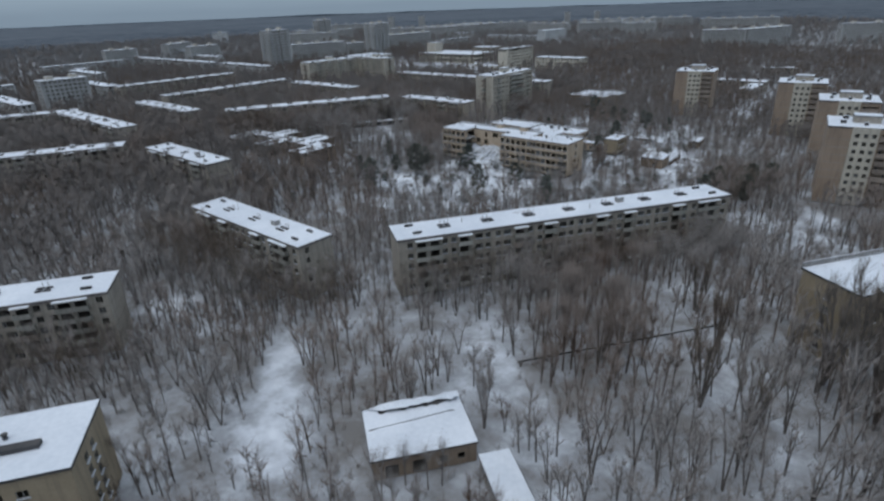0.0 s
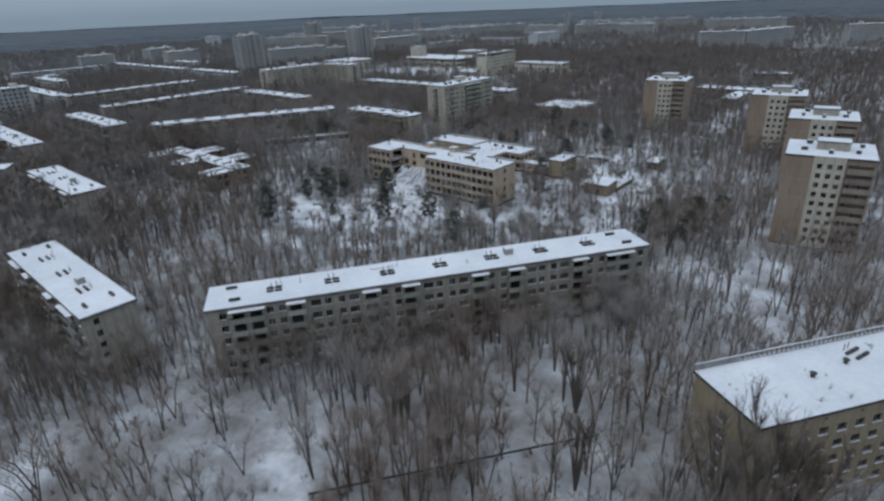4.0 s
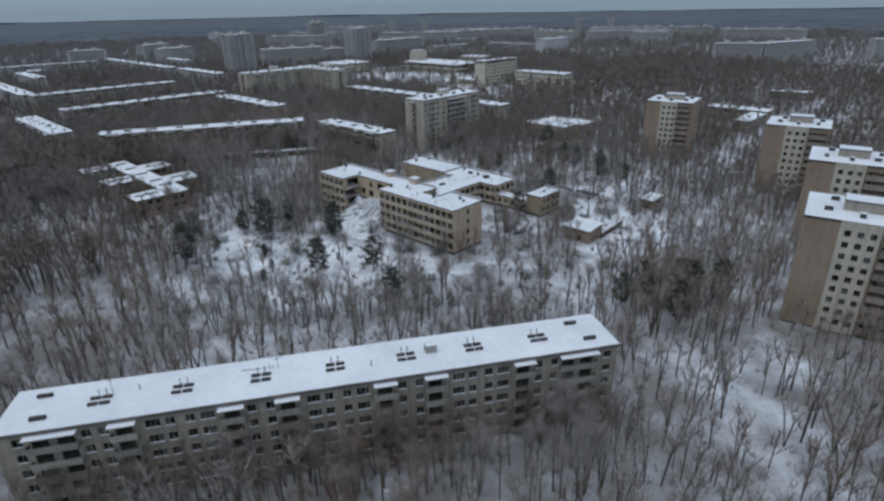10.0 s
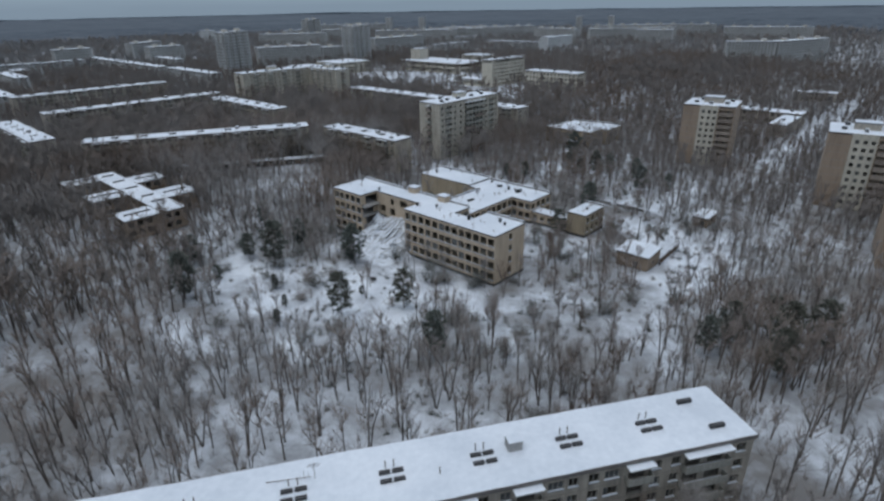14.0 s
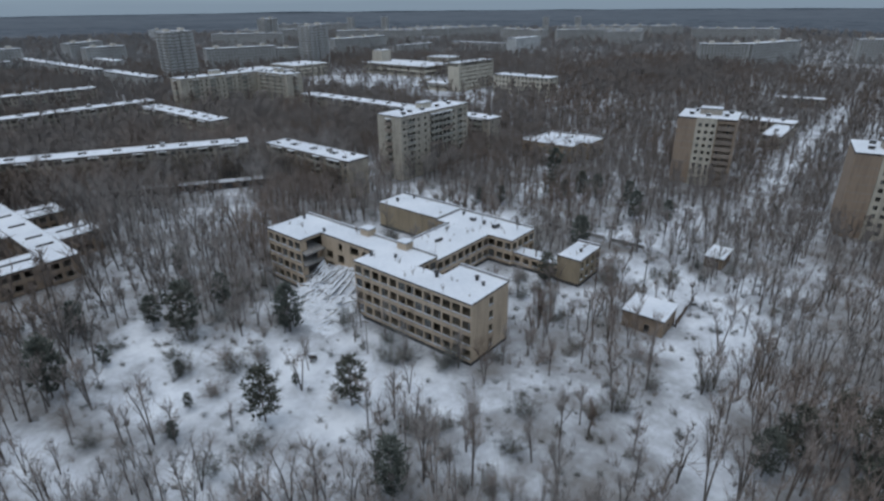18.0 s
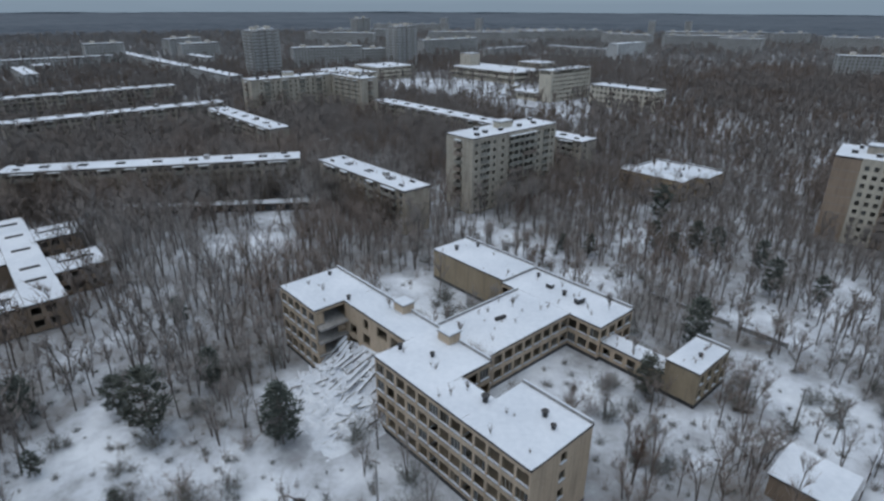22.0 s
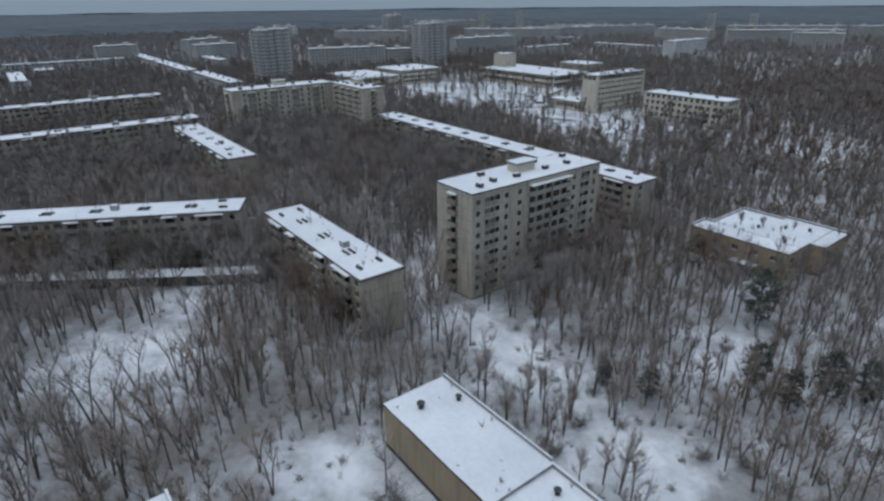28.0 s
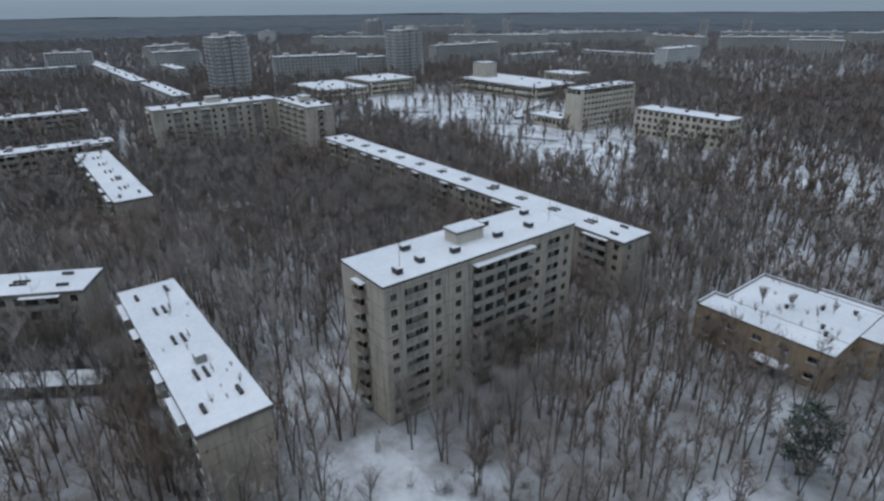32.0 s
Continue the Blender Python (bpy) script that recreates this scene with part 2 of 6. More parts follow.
# twigs of the outer woods: greyer, low in contrast, haze put into the colour
HAZETWIG = wood_material("bare_twigs_hazed", (0.225, 0.222, 0.225), (0.275, 0.268, 0.267))
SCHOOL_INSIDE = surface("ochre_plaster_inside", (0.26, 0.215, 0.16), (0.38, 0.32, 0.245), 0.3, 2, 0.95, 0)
YARDTWIG = wood_material("brown_yard_twigs", (0.186, 0.169, 0.160), (0.240, 0.220, 0.209))
SHRUB = wood_material("grey_green_shrub", (0.115, 0.122, 0.118), (0.21, 0.218, 0.208))
RUSSET = wood_material("russet_twigs", (0.10, 0.068, 0.054), (0.17, 0.12, 0.095))
NEEDLE = wood_material("pine_needles", (0.058, 0.071, 0.065), (0.125, 0.142, 0.127))
# distance haze is mixed into this blue-grey of the far forest and skyline
HAZEWOOD = surface("far_woods", (0.052, 0.066, 0.084), (0.082, 0.098, 0.118), 0.003, 0.04, 1.0, 0.0)

m_glass, gn, gl, gb = node_material("dusty_window_glass")
gb.inputs["Base Color"].default_value = (0.075, 0.078, 0.08, 1)
gb.inputs["Roughness"].default_value = 0.18
gb.inputs["Alpha"].default_value = 1.0
GLASS = m_glass


# ---- mesh building ----
class Builder:
    def __init__(self):
        self.v, self.f, self.m = [], [], []

    def quad(self, a, b, c, d, m=0):
        i = len(self.v)
        self.v += [a, b, c, d]
        self.f.append((i, i + 1, i + 2, i + 3))
        self.m.append(m)

    def box(self, x0, x1, y0, y1, z0, z1, m=0, top=None, bottom=True):
        t = m if top is None else top
        p = [(x, y, z) for z in (z0, z1) for x, y in ((x0, y0), (x1, y0), (x1, y1), (x0, y1))]
        i = len(self.v)
        self.v += p
        faces = [(0, 1, 5, 4), (1, 2, 6, 5), (2, 3, 7, 6), (3, 0, 4, 7), (4, 5, 6, 7)] + ([(3, 2, 1, 0)] if bottom else [])
        self.f += [tuple(i + k for k in f) for f in faces]
        self.m += [m] * 4 + [t] + ([m] if bottom else [])

    def tube(self, points, radii, sides=5, m=0, cap=True):
        i = len(self.v)
        for k, (p, r) in enumerate(zip(points, radii)):
            p = Vector(p)
            d = (Vector(points[min(k + 1, len(points) - 1)]) - Vector(points[max(k - 1, 0)])).normalized()
            u = d.orthogonal().normalized()
            w = d.cross(u)
            for s in range(sides):
                a = 2 * math.pi * s / sides
                self.v.append(tuple(p + r * (math.cos(a) * u + math.sin(a) * w)))
        for k in range(len(points) - 1):
            for s in range(sides):
                a, b = i + k * sides + s, i + k * sides + (s + 1) % sides
                self.f.append((a, b, b + sides, a + sides))
                self.m.append(m)
        if cap:
            self.f.append(tuple(i + (len(points) - 1) * sides + s for s in range(sides)))
            self.m.append(m)

    def mesh(self, name, mats):
        me = bpy.data.meshes.new(name)
        me.from_pydata(self.v, [], self.f)
        for k in mats:
            me.materials.append(k)
        me.polygons.foreach_set("material_index", np.array(self.m, dtype=np.int32))
        me.update()
        return me


def thing(name, x, y, turn=0.0, label="", category="", group="", kind="", z=0.0):
    ob = new(name)
    ob.matrix_basis = pose(x, y, z, 0, 0, turn)
    ob.empty_display_size = 0.5
    return tagged(ob, label, category, group, kind)


def part(name, data, parent, at=None, label=""):
    """A mesh as one part of a thing or of a part, at its place in the parent's axes."""
    ob = new(name, data)
    ob.parent = parent
    if at is not None:
        ob.matrix_basis = at
    if label:
        ob["label"] = label
    return ob


def facade(b, start, way, length, z0, z1, openings, seam_u=(), seam_z=(), depth=0.32, wall=0, joint=1, reveal=2):
    """A wall face with real openings and recessed joints. way: along the face, the outside on its right hand."""
    ux, uy = way
    nx, ny = uy, -ux
    W = 0.05
    us = {0.0, length}
    zs = {z0, z1}
    for a, c, e, g in openings:
        us |= {a, c}
        zs |= {e, g}
    for s in seam_u:
        us |= {s - W, s + W}
    for s in seam_z:
        zs |= {s - W, s + W}
    us, zs = sorted(us), sorted(zs)
    rows = {}
    for o in openings:
        rows.setdefault((o[2], o[3]), []).append(o)

    def at(u, z, inset=0.0):
        return (start[0] + ux * u - nx * inset, start[1] + uy * u - ny * inset, z)
    for j in range(len(zs) - 1):
        zc = (zs[j] + zs[j + 1]) / 2
        here = [o for key, group in rows.items() if key[0] < zc < key[1] for o in group]
        flat = any(abs(zc - s) < W for s in seam_z)
        run = None
        spans = []
        for i in range(len(us) - 1):
            uc = (us[i] + us[i + 1]) / 2
            if any(o[0] < uc < o[1] for o in here):
                kind = 2
            elif flat or any(abs(uc - s) < W for s in seam_u):
                kind = 1
            else:
                kind = 0
            if run and run[2] == kind:
                run[1] = us[i + 1]
            else:
                run = [us[i], us[i + 1], kind]
                spans.append(run)
        for u0, u1, kind in spans:
            if kind == 2:
                continue
            d = 0.04 if kind == 1 else 0.0
            b.quad(at(u0, zs[j], d), at(u1, zs[j], d), at(u1, zs[j + 1], d), at(u0, zs[j + 1], d), joint if kind == 1 else wall)
    for a, c, e, g in openings:
        for p, q in (((a, e), (c, e)), ((c, e), (c, g)), ((c, g), (a, g)), ((a, g), (a, e))):
            b.quad(at(*p), at(*q), at(*q, depth), at(*p, depth), reveal)


window_meshes = {}


def window_mesh(w, h, variant):
    """An old timber casement in one piece: frame, mullions, and the panes that are left."""
    key = (round(w, 2), round(h, 2), variant)
    if key not in window_meshes:
        b = Builder()
        t, deep = 0.085, 0.07
        n = 1 if w < 1.2 else 2 if w < 2.0 else 3
        us = [0.0, t]
        for k in range(1, n):
            us += [w * k / n - 0.04, w * k / n + 0.04]
        us += [w - t, w]
        zs = [0.0, t, h - t, h]
        N = len(us)
        b.v = [(u, 0.0, z) for z in zs for u in us] + [(u, deep, z) for z in zs for u in us]
        off = N * 4
        for j in range(3):
            for i in range(N - 1):
                a = j * N + i
                q = (a, a + 1, a + N + 1, a + N)
                if j == 1 and i % 2 == 1:
                    for p, r in ((0, 1), (1, 2), (2, 3), (3, 0)):
                        b.f.append((q[p], q[r], q[r] + off, q[p] + off))
                        b.m.append(0)
                    if ((i // 2 + variant) % 3 == 0 or variant == 2) and variant != 3:
                        b.f.append(tuple(k + off for k in q))
                        b.m.append(1)
                else:
                    b.f.append(q)
                    b.m.append(0)
        window_meshes[key] = b.mesh("window", [FRAME, GLASS])
    return window_meshes[key]


def put_windows(parent, start, way, openings, inset=0.18):
    ux, uy = way
    nx, ny = uy, -ux
    turn = math.degrees(math.atan2(uy, ux))
    for a, c, e, g in openings:
        v = random.choice((0, 1, 1, 2, 3))
        part("window", window_mesh(c - a, g - e, v), parent,
             pose(start[0] + ux * a - nx * inset, start[1] + uy * a - ny * inset, e, 0, 0, turn))


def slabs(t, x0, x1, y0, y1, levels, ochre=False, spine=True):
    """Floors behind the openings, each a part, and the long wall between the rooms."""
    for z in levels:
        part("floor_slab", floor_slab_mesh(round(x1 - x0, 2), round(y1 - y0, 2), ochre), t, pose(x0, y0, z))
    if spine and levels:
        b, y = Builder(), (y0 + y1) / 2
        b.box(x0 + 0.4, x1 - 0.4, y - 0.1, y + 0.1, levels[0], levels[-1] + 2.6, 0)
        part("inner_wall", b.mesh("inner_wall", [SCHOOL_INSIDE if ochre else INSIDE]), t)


def snow_mesh(x0, x1, y0, y1, z, thick=0.18, name="snow"):
    """A soft slab of snow: the rim rounded down, the top gently uneven."""
    nx, ny = max(4, int((x1 - x0) / 2.5)), max(4, int((y1 - y0) / 2.5))
    v, f = [], []
    for j in range(ny + 1):
        for i in range(nx + 1):
            x, y = x0 + (x1 - x0) * i / nx, y0 + (y1 - y0) * j / ny
            edge = i in (0, nx) or j in (0, ny)
            w = 0.10 * noise.noise((x * 0.11 + z, y * 0.11, 1.7)) + 0.05 * noise.noise((x * 0.5, y * 0.5, z))
            if edge:
                x += 0.12 * noise.noise((x * 0.4, y * 0.4, 3.1))
                y += 0.12 * noise.noise((x * 0.4, y * 0.4, 7.7))
            v.append((x, y, z + (0.02 if edge else thick + w)))
    for j in range(ny):
        for i in range(nx):
            a = j * (nx + 1) + i
            f.append((a, a + 1, a + nx + 2, a + nx + 1))
    me = bpy.data.meshes.new(name)
    me.from_pydata(v, [], f)
    me.materials.append(SNOW)
    me.polygons.foreach_set("use_smooth", [True] * len(f))
    me.update()
    return me


def shared(make):
    """Keeps one mesh for a kind of piece."""
    kept = {}

    def get(*key):
        if key not in kept:
            kept[key] = make(*key)
        return kept[key]
    return get


@shared
def balcony_mesh(w, d, glazed, brown=False):
    """A slab with a solid parapet on three sides, one closed tray."""
    b = Builder()
    t, h, f = 0.07, 1.4 if brown else 1.05, 0.0
    out = [(0, 0), (w, 0), (w, -d), (0, -d)]
    inn = [(t, 0), (w - t, 0), (w - t, -d + t), (t, -d + t)]
    b.v = [(x, y, -0.14) for x, y in out] + [(x, y, h) for x, y in out] + [(x, y, h) for x, y in inn] + [(x, y, f) for x, y in inn]
    b.f = [(3, 2, 1, 0), (1, 2, 6, 5), (2, 3, 7, 6), (3, 0, 4, 7), (5, 6, 10, 9), (6, 7, 11, 10), (7, 4, 8, 11), (9, 10, 14, 13), (10, 11, 15, 14), (11, 8, 12, 15), (12, 13, 14, 15)]
    b.m = [0, 1, 1, 1, 1, 1, 1, 1, 1, 1, 2 if not glazed else 0]
    return b.mesh("balcony", [CONCRETE, LOGGIA if brown else BALCONY, SNOW])


@shared
def canopy_mesh(w, d):
    b = Builder()
    b.box(0, w, -d, 0.0, 0, 0.2, 0, 1)
    return b.mesh("canopy", [PALE_SHEET, SNOW])


@shared
def vent_mesh(kind):
    b = Builder()
    if kind == "bar":
        b.box(-0.72, 0.72, -0.24, 0.24, 0, 0.55, 0, 0)
    elif kind == "pipe":
        b.tube([(0, 0, 0), (0, 0, 1.3)], [0.07, 0.07], 6, 2)
    elif kind == "single":
        b.box(-1.1, 1.1, -0.28, 0.28, 0, 0.7, 0, 0)
    elif kind == "block":
        b.box(-0.85, 0.85, -0.55, 0.55, 0, 1.2, 0, 1)
    elif kind == "hatch":
        b.box(-0.95, 0.95, -0.85, 0.85, 0, 1.6, 3, 1)
    elif kind == "stub":
        b.tube([(0, 0, 0), (0, 0, 0.75), (0, 0, 0.8), (0, 0, 0.95)], [0.35, 0.3, 0.5, 0.5], 8, 0)
    return b.mesh("vent", [DARKROOF, SNOW, RUST, CONCRETE])


def vent_group(roof, at):
    """Two pairs of dark vent housings with two standpipes behind."""
    for x in (-0.84, 0.84):
        for y in (-0.75, 0.75):
            part("vent", vent_mesh("bar"), roof, at @ pose(x, y, 0))
    for x in (-0.6, 0.5):
        part("standpipe", vent_mesh("pipe"), roof, at @ pose(x, 1.7, 0))


@shared
def mast_mesh(h):
    b = Builder()
    b.tube([(0, 0, 0), (0, 0, h)], [0.05, 0.03], 5, 0)
    for k, w in ((0.95, 0.7), (0.85, 0.9), (0.75, 0.5)):
        b.tube([(-w, 0, h * k), (w, 0, h * k)], [0.025, 0.025], 4, 0)
    return b.mesh("mast", [RUST])


footprints = []


def claim(x, y, L, W, turn, margin=2.0):
    footprints.append((x, y, L, W, radians(turn), margin))


# ---- buildings ----
def body_mesh(b, L, W, z0, z1, openings, seam_u=(), seam_z=(), walls=(0, 0, 0, 0), x0=0.0, y0=0.0):
    """Four faces round a rectangle: openings for front, right, back and left."""
    faces = (((x0, y0), (1, 0), L), ((x0 + L, y0), (0, 1), W), ((x0 + L, y0 + W), (-1, 0), L), ((x0, y0 + W), (0, -1), W))
    for k, (s, w, n) in enumerate(faces):
        facade(b, s, w, n, z0, z1, openings[k], [u for u in seam_u if 0.2 < u < n - 0.2] if k in (0, 2) else (), seam_z, wall=walls[k])
    return faces


def flat_roof(parent, x0, x1, y0, y1, z, over=0.35, thick=0.35, snow=True, edge=None):
    b = Builder()
    b.box(x0 - over, x1 + over, y0 - over, y1 + over, z - thick, z, 0)
    r = part("roof", b.mesh("roof", [edge or DARKROOF]), parent)
    if snow:
        part("snow", snow_mesh(x0 - over + 0.08, x1 + over - 0.08, y0 - over + 0.08, y1 + over - 0.08, z), r)
    return r


@shared
def window_sill_mesh(w):
    b = Builder()
    b.box(-0.06, w + 0.06, -0.14, 0.17, -0.05, 0.1, 0, 1)
    return b.mesh("sill", [CONCRETE, SNOW])


def panel_block(x, y, turn, L, W, H, label, detail=2, wall=None, floors=5, balconies=True, group="five-storey blocks", end_windows=False, sills=False):
    """A long five-storey block of flats: panel walls, balcony columns with canopies, flat snowy roof with vents."""
    wall = wall or PANEL
    t = thing("apartment_building", x, y, turn, label, "apartment building", group)
    claim(x, y, L, W, turn)
    m = max(0, round((L - 26.8) / 24.1))
    k = L / (26.8 + 24.1 * m)
    n, sec = 2 * m + 2, L / (2 * m + 2)
    plinth = 1.0
    fh = (H - plinth - 0.7) / floors
    front, back, bal, side = [], [], [], []
    # one rhythm for the whole front: end bays with double balconies, between them stair-house modules
    narrow, wide, trays = [2.4, 11.6, 14.0], [], [(4.4, 6.9)]
    for q in range(m):
        o = 15.7 + 24.1 * q
        trays += [(o, 3.7), (o + 15.6, 3.7)]
        wide += [o + 4.8, o + 12.7]
        narrow += [o + 7.6, o + 10.5, o + 19.6, o + 22.5]
    o = 15.7 + 24.1 * m
    trays.append((o, 7.0))
    narrow.append(o + 8.5)
    for f in range(floors):
        z = plinth + f * fh
        front += [(a * k, a * k + 1.4, z + 0.8, z + 2.3) for a in narrow] + [(a * k, a * k + 2.15, z + 0.8, z + 2.3) for a in wide]
        for a, w in trays:
            for u in (a + 0.6,) if w < 5 else (a + 0.5, a + 4.0):
                front.append((u * k, u * k + 2.3, z + 0.15, z + 2.25))
            bal.append((a * k, round(w * k, 2), z + 0.1, f))
        for p in range(int(L / 3.4)):
            back.append((1.0 + 3.4 * p, 2.5 + 3.4 * p, z + 0.85, z + 2.25))
    if end_windows:
        side = [(2.0, 3.2, plinth + f * fh + 0.85, plinth + f * fh + 2.25) for f in range(floors)]
    b = Builder()
    levels = [plinth + f * fh for f in range(floors)]
    faces = body_mesh(b, L, W, 0, H, (front, side, back, side), [sec * k / 4 for k in range(1, 4 * n)] if detail else (), levels if detail else ())
    slabs(t, 0, L, 0, W, levels)
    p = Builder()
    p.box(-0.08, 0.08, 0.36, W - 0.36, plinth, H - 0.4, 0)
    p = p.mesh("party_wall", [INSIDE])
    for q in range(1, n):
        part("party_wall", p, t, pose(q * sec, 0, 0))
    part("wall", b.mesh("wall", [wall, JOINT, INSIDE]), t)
    r = flat_roof(t, 0, L, 0, W, H, 0.3, 0.62, True, FASCIA)
    if detail >= 2:
        glazed = [o for o in front if o[1] - o[0] < 2.25]
        put_windows(t, faces[0][0], faces[0][1], glazed)
        put_windows(t, faces[1][0], faces[1][1], side)
        if sills:
            for a, c, e, g in glazed:
                part("sill", window_sill_mesh(round(c - a, 2)), t, pose(a, 0, e))
    if balconies and detail >= 1:
        for a, w, z, f in bal:
            if random.random() < 0.92:
                part("balcony", balcony_mesh(w, 1.15, random.random() < 0.4, random.random() < 0.25), t, pose(a, 0, z))
            if f == floors - 1:
                part("canopy", canopy_mesh(round(w + 0.2, 2), 1.35), t, pose(a - 0.1, 0, z + 2.55), "pale canopy slab under snow")
    g = max(1, round((L - 26.8) / 12.1) + 1)
    for k in range(g):
        vent_group(r, pose(13.4 + k * (L - 26.8) / max(1, g - 1), W * 0.45, H))
    for u, w in ((5.6, 0.22), (4.6, 0.76), (L - 4.4, 0.22), (L - 5.6, 0.76)):
        part("vent", vent_mesh("single"), r, pose(u, W * w, H))
    if n > 1:
        part("roof_hatch", vent_mesh("hatch"), r, pose(L * 0.667, W * 0.55, H))
        part("mast", mast_mesh(3.5), r, pose(1.2 * sec, W * 0.6, H))
    if L > 90 and sills:
        part("mast", mast_mesh(2.6), r, pose(L * 0.405, W * 0.66, H))
        part("fallen_mast", mast_mesh(5.5), r, pose(L * 0.345, W * 0.72, H + 0.28, 0, 88, -6), "rusty aerial mast lying in the snow")
        part("post", vent_mesh("pipe"), r, pose(L * 0.19, W * 0.6, H))
        part("post", vent_mesh("pipe"), r, pose(L * 0.56, W * 0.35, H))
    return t


def nine_block(x, y, turn, L, W, H, label, detail=2, wall=None, mirror=False):
    """A nine-storey panel block: small windows, loggia columns, a wide balcony bay with a canopy, a machine room on the roof."""
    wall = wall or PANEL_PALE
    t = thing("apartment_building", x, y, turn, label, "apartment building", "nine-storey blocks")
    claim(x, y, L, W, turn)
    floors, plinth = 9, 0.9
    fh = (H - plinth - 1.3) / floors
    k = L / 45.0
    small = [1.3, 10.2, 14.6, 34.3, 42.4]
    logs = [(4.0, 8.6), (37.4, 41.0)]
    wide = [(18.6 + 2.9 * i, 20.6 + 2.9 * i) for i in range(5)]
    if detail == 1:
        small, wide = [4.6, 10.6, 13.6, 20.2, 23.2, 29.8, 32.8, 39.6], []
        logs = [(6.6, 9.6), (16.2, 19.2), (25.8, 28.8), (35.4, 38.4)]
    front, win, bal, side, back = [], [], [], [], []
    for f in range(floors):
        z = plinth + f * fh
        for a in small:
            win.append((a * k, a * k + 1.25, z + 0.9, z + 2.2))
        for a, c in logs:
            front.append((a * k, c * k, z + 0.12, z + 2.35))
            bal.append((a * k, (c - a) * k, z + 0.12, "loggia"))
        for a, c in wide:
            front.append((a * k, c * k, z + 0.2, z + 2.2))
        if wide:
            bal.append((18.2 * k, 7.0 * k, z + 0.12, "balcony"))
            bal.append((25.7 * k, 7.0 * k, z + 0.12, "balcony"))
        side.append((W * 0.42, W * 0.42 + 1.9, z + 0.2, z + 2.2))
        for i in range(12):
            back.append((1.5 + i * (L - 3) / 12, 3.0 + i * (L - 3) / 12, z + 0.9, z + 2.2))
    b = Builder()
    levels = [plinth + f * fh for f in range(floors)]
    faces = body_mesh(b, L, W, 0, H, (front + win, side, back, side), [a * k for a in (3.2, 9.4, 13.0, 17.6, 33.4, 36.8, 41.6)], levels + [H - 1.2])
    slabs(t, 0, L, 0, W, levels)
    for a, c in logs:
        p = Builder()
        p.box(a * k, c * k, 1.1, 1.2, 0.5, H - 1.2, 0)
        part("loggia_wall", p.mesh("loggia_wall", [wall]), t)
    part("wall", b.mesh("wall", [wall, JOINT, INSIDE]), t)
    r = flat_roof(t, 0, L, 0, W, H, 0.15, 0.3)
    if detail >= 2:
        for a, c, e, g in front:
            if c - a > 2.6:
                for u in (a + 0.4, c - 2.0):
                    part("window", window_mesh(1.6, 1.7, random.choice((0, 1, 2))), t, pose(u, 1.02, e + 0.4))
        put_windows(t, faces[0][0], faces[0][1], win)
        put_windows(t, faces[0][0], faces[0][1], [(a, c, e, g) for a, c, e, g in front if c - a < 2.6], 0.22)
    if detail >= 1:
        for a, w, z, kind in bal:
            if kind == "loggia":
                part("loggia_rail", balcony_mesh(round(w, 2), 0.35, random.random() < 0.45), t, pose(a, 0.3, z))
            else:
                part("balcony", balcony_mesh(round(w, 2), 1.2, random.random() < 0.4, random.random() < 0.3), t, pose(a, 0, z))
        if wide:
            part("canopy", canopy_mesh(round(14.6 * k, 2), 1.5), t, pose(18.2 * k, 0, H - 1.55), "long pale canopy slab under snow")
        else:
            for a, c in logs:
                part("canopy", canopy_mesh(round((c - a) * k + 0.4, 2), 1.3), t, pose(a * k - 0.2, 0, H - 1.55), "pale canopy slab under snow")
        for s, w in ((faces[1][0], 90), (faces[3][0], -90)):
            for f in range(floors):
                off = W * 0.42 - 0.5
                at = pose(s[0], s[1] + (off if w > 0 else -off), plinth + f * fh + 0.12, 0, 0, w)
                part("balcony", balcony_mesh(2.9, 1.1, False, f % 3 > 0), t, at)
                if f == floors - 1:
                    part("canopy", canopy_mesh(3.1, 1.2), t, at @ pose(-0.1, 0, 2.45))
    hut = Builder()
    hut.box(-3.2, 3.2, -1.8, 1.8, 0, 2.3, 0)
    hut.box(-3.5, 3.5, -2.1, 2.1, 2.3, 2.5, 1)
    hut.box(-3.4, 3.4, -2.0, 2.0, 2.504, 2.72, 2)
    part("machine_room", hut.mesh("machine_room", [WHITEWALL, DARKROOF, SNOW]), r, pose(L * 0.5, W * 0.55, H))
    for u, w in ((0.1, 0.2), (0.22, 0.3), (0.24, 0.72), (0.38, 0.25), (0.62, 0.3), (0.66, 0.75), (0.8, 0.3), (0.9, 0.72)):
        part("vent", vent_mesh("block"), r, pose(L * u, W * w, H, 0, 0, random.choice((0, 90))))
    part("mast", mast_mesh(5.0), r, pose(L * 0.14, W * 0.35, H))
    part("mast", mast_mesh(6.5), r, pose(L * 0.93, W * 0.3, H))
    return t


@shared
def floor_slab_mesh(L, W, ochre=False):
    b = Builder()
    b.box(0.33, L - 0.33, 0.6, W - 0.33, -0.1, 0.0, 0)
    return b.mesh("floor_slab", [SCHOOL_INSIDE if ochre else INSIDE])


@shared
def joint_strip_mesh(w):
    b = Builder()
    b.box(0.02, w - 0.02, -0.03, 0.05, -0.05, 0.05, 0)
    return b.mesh("joint_strip", [CONCRETE])


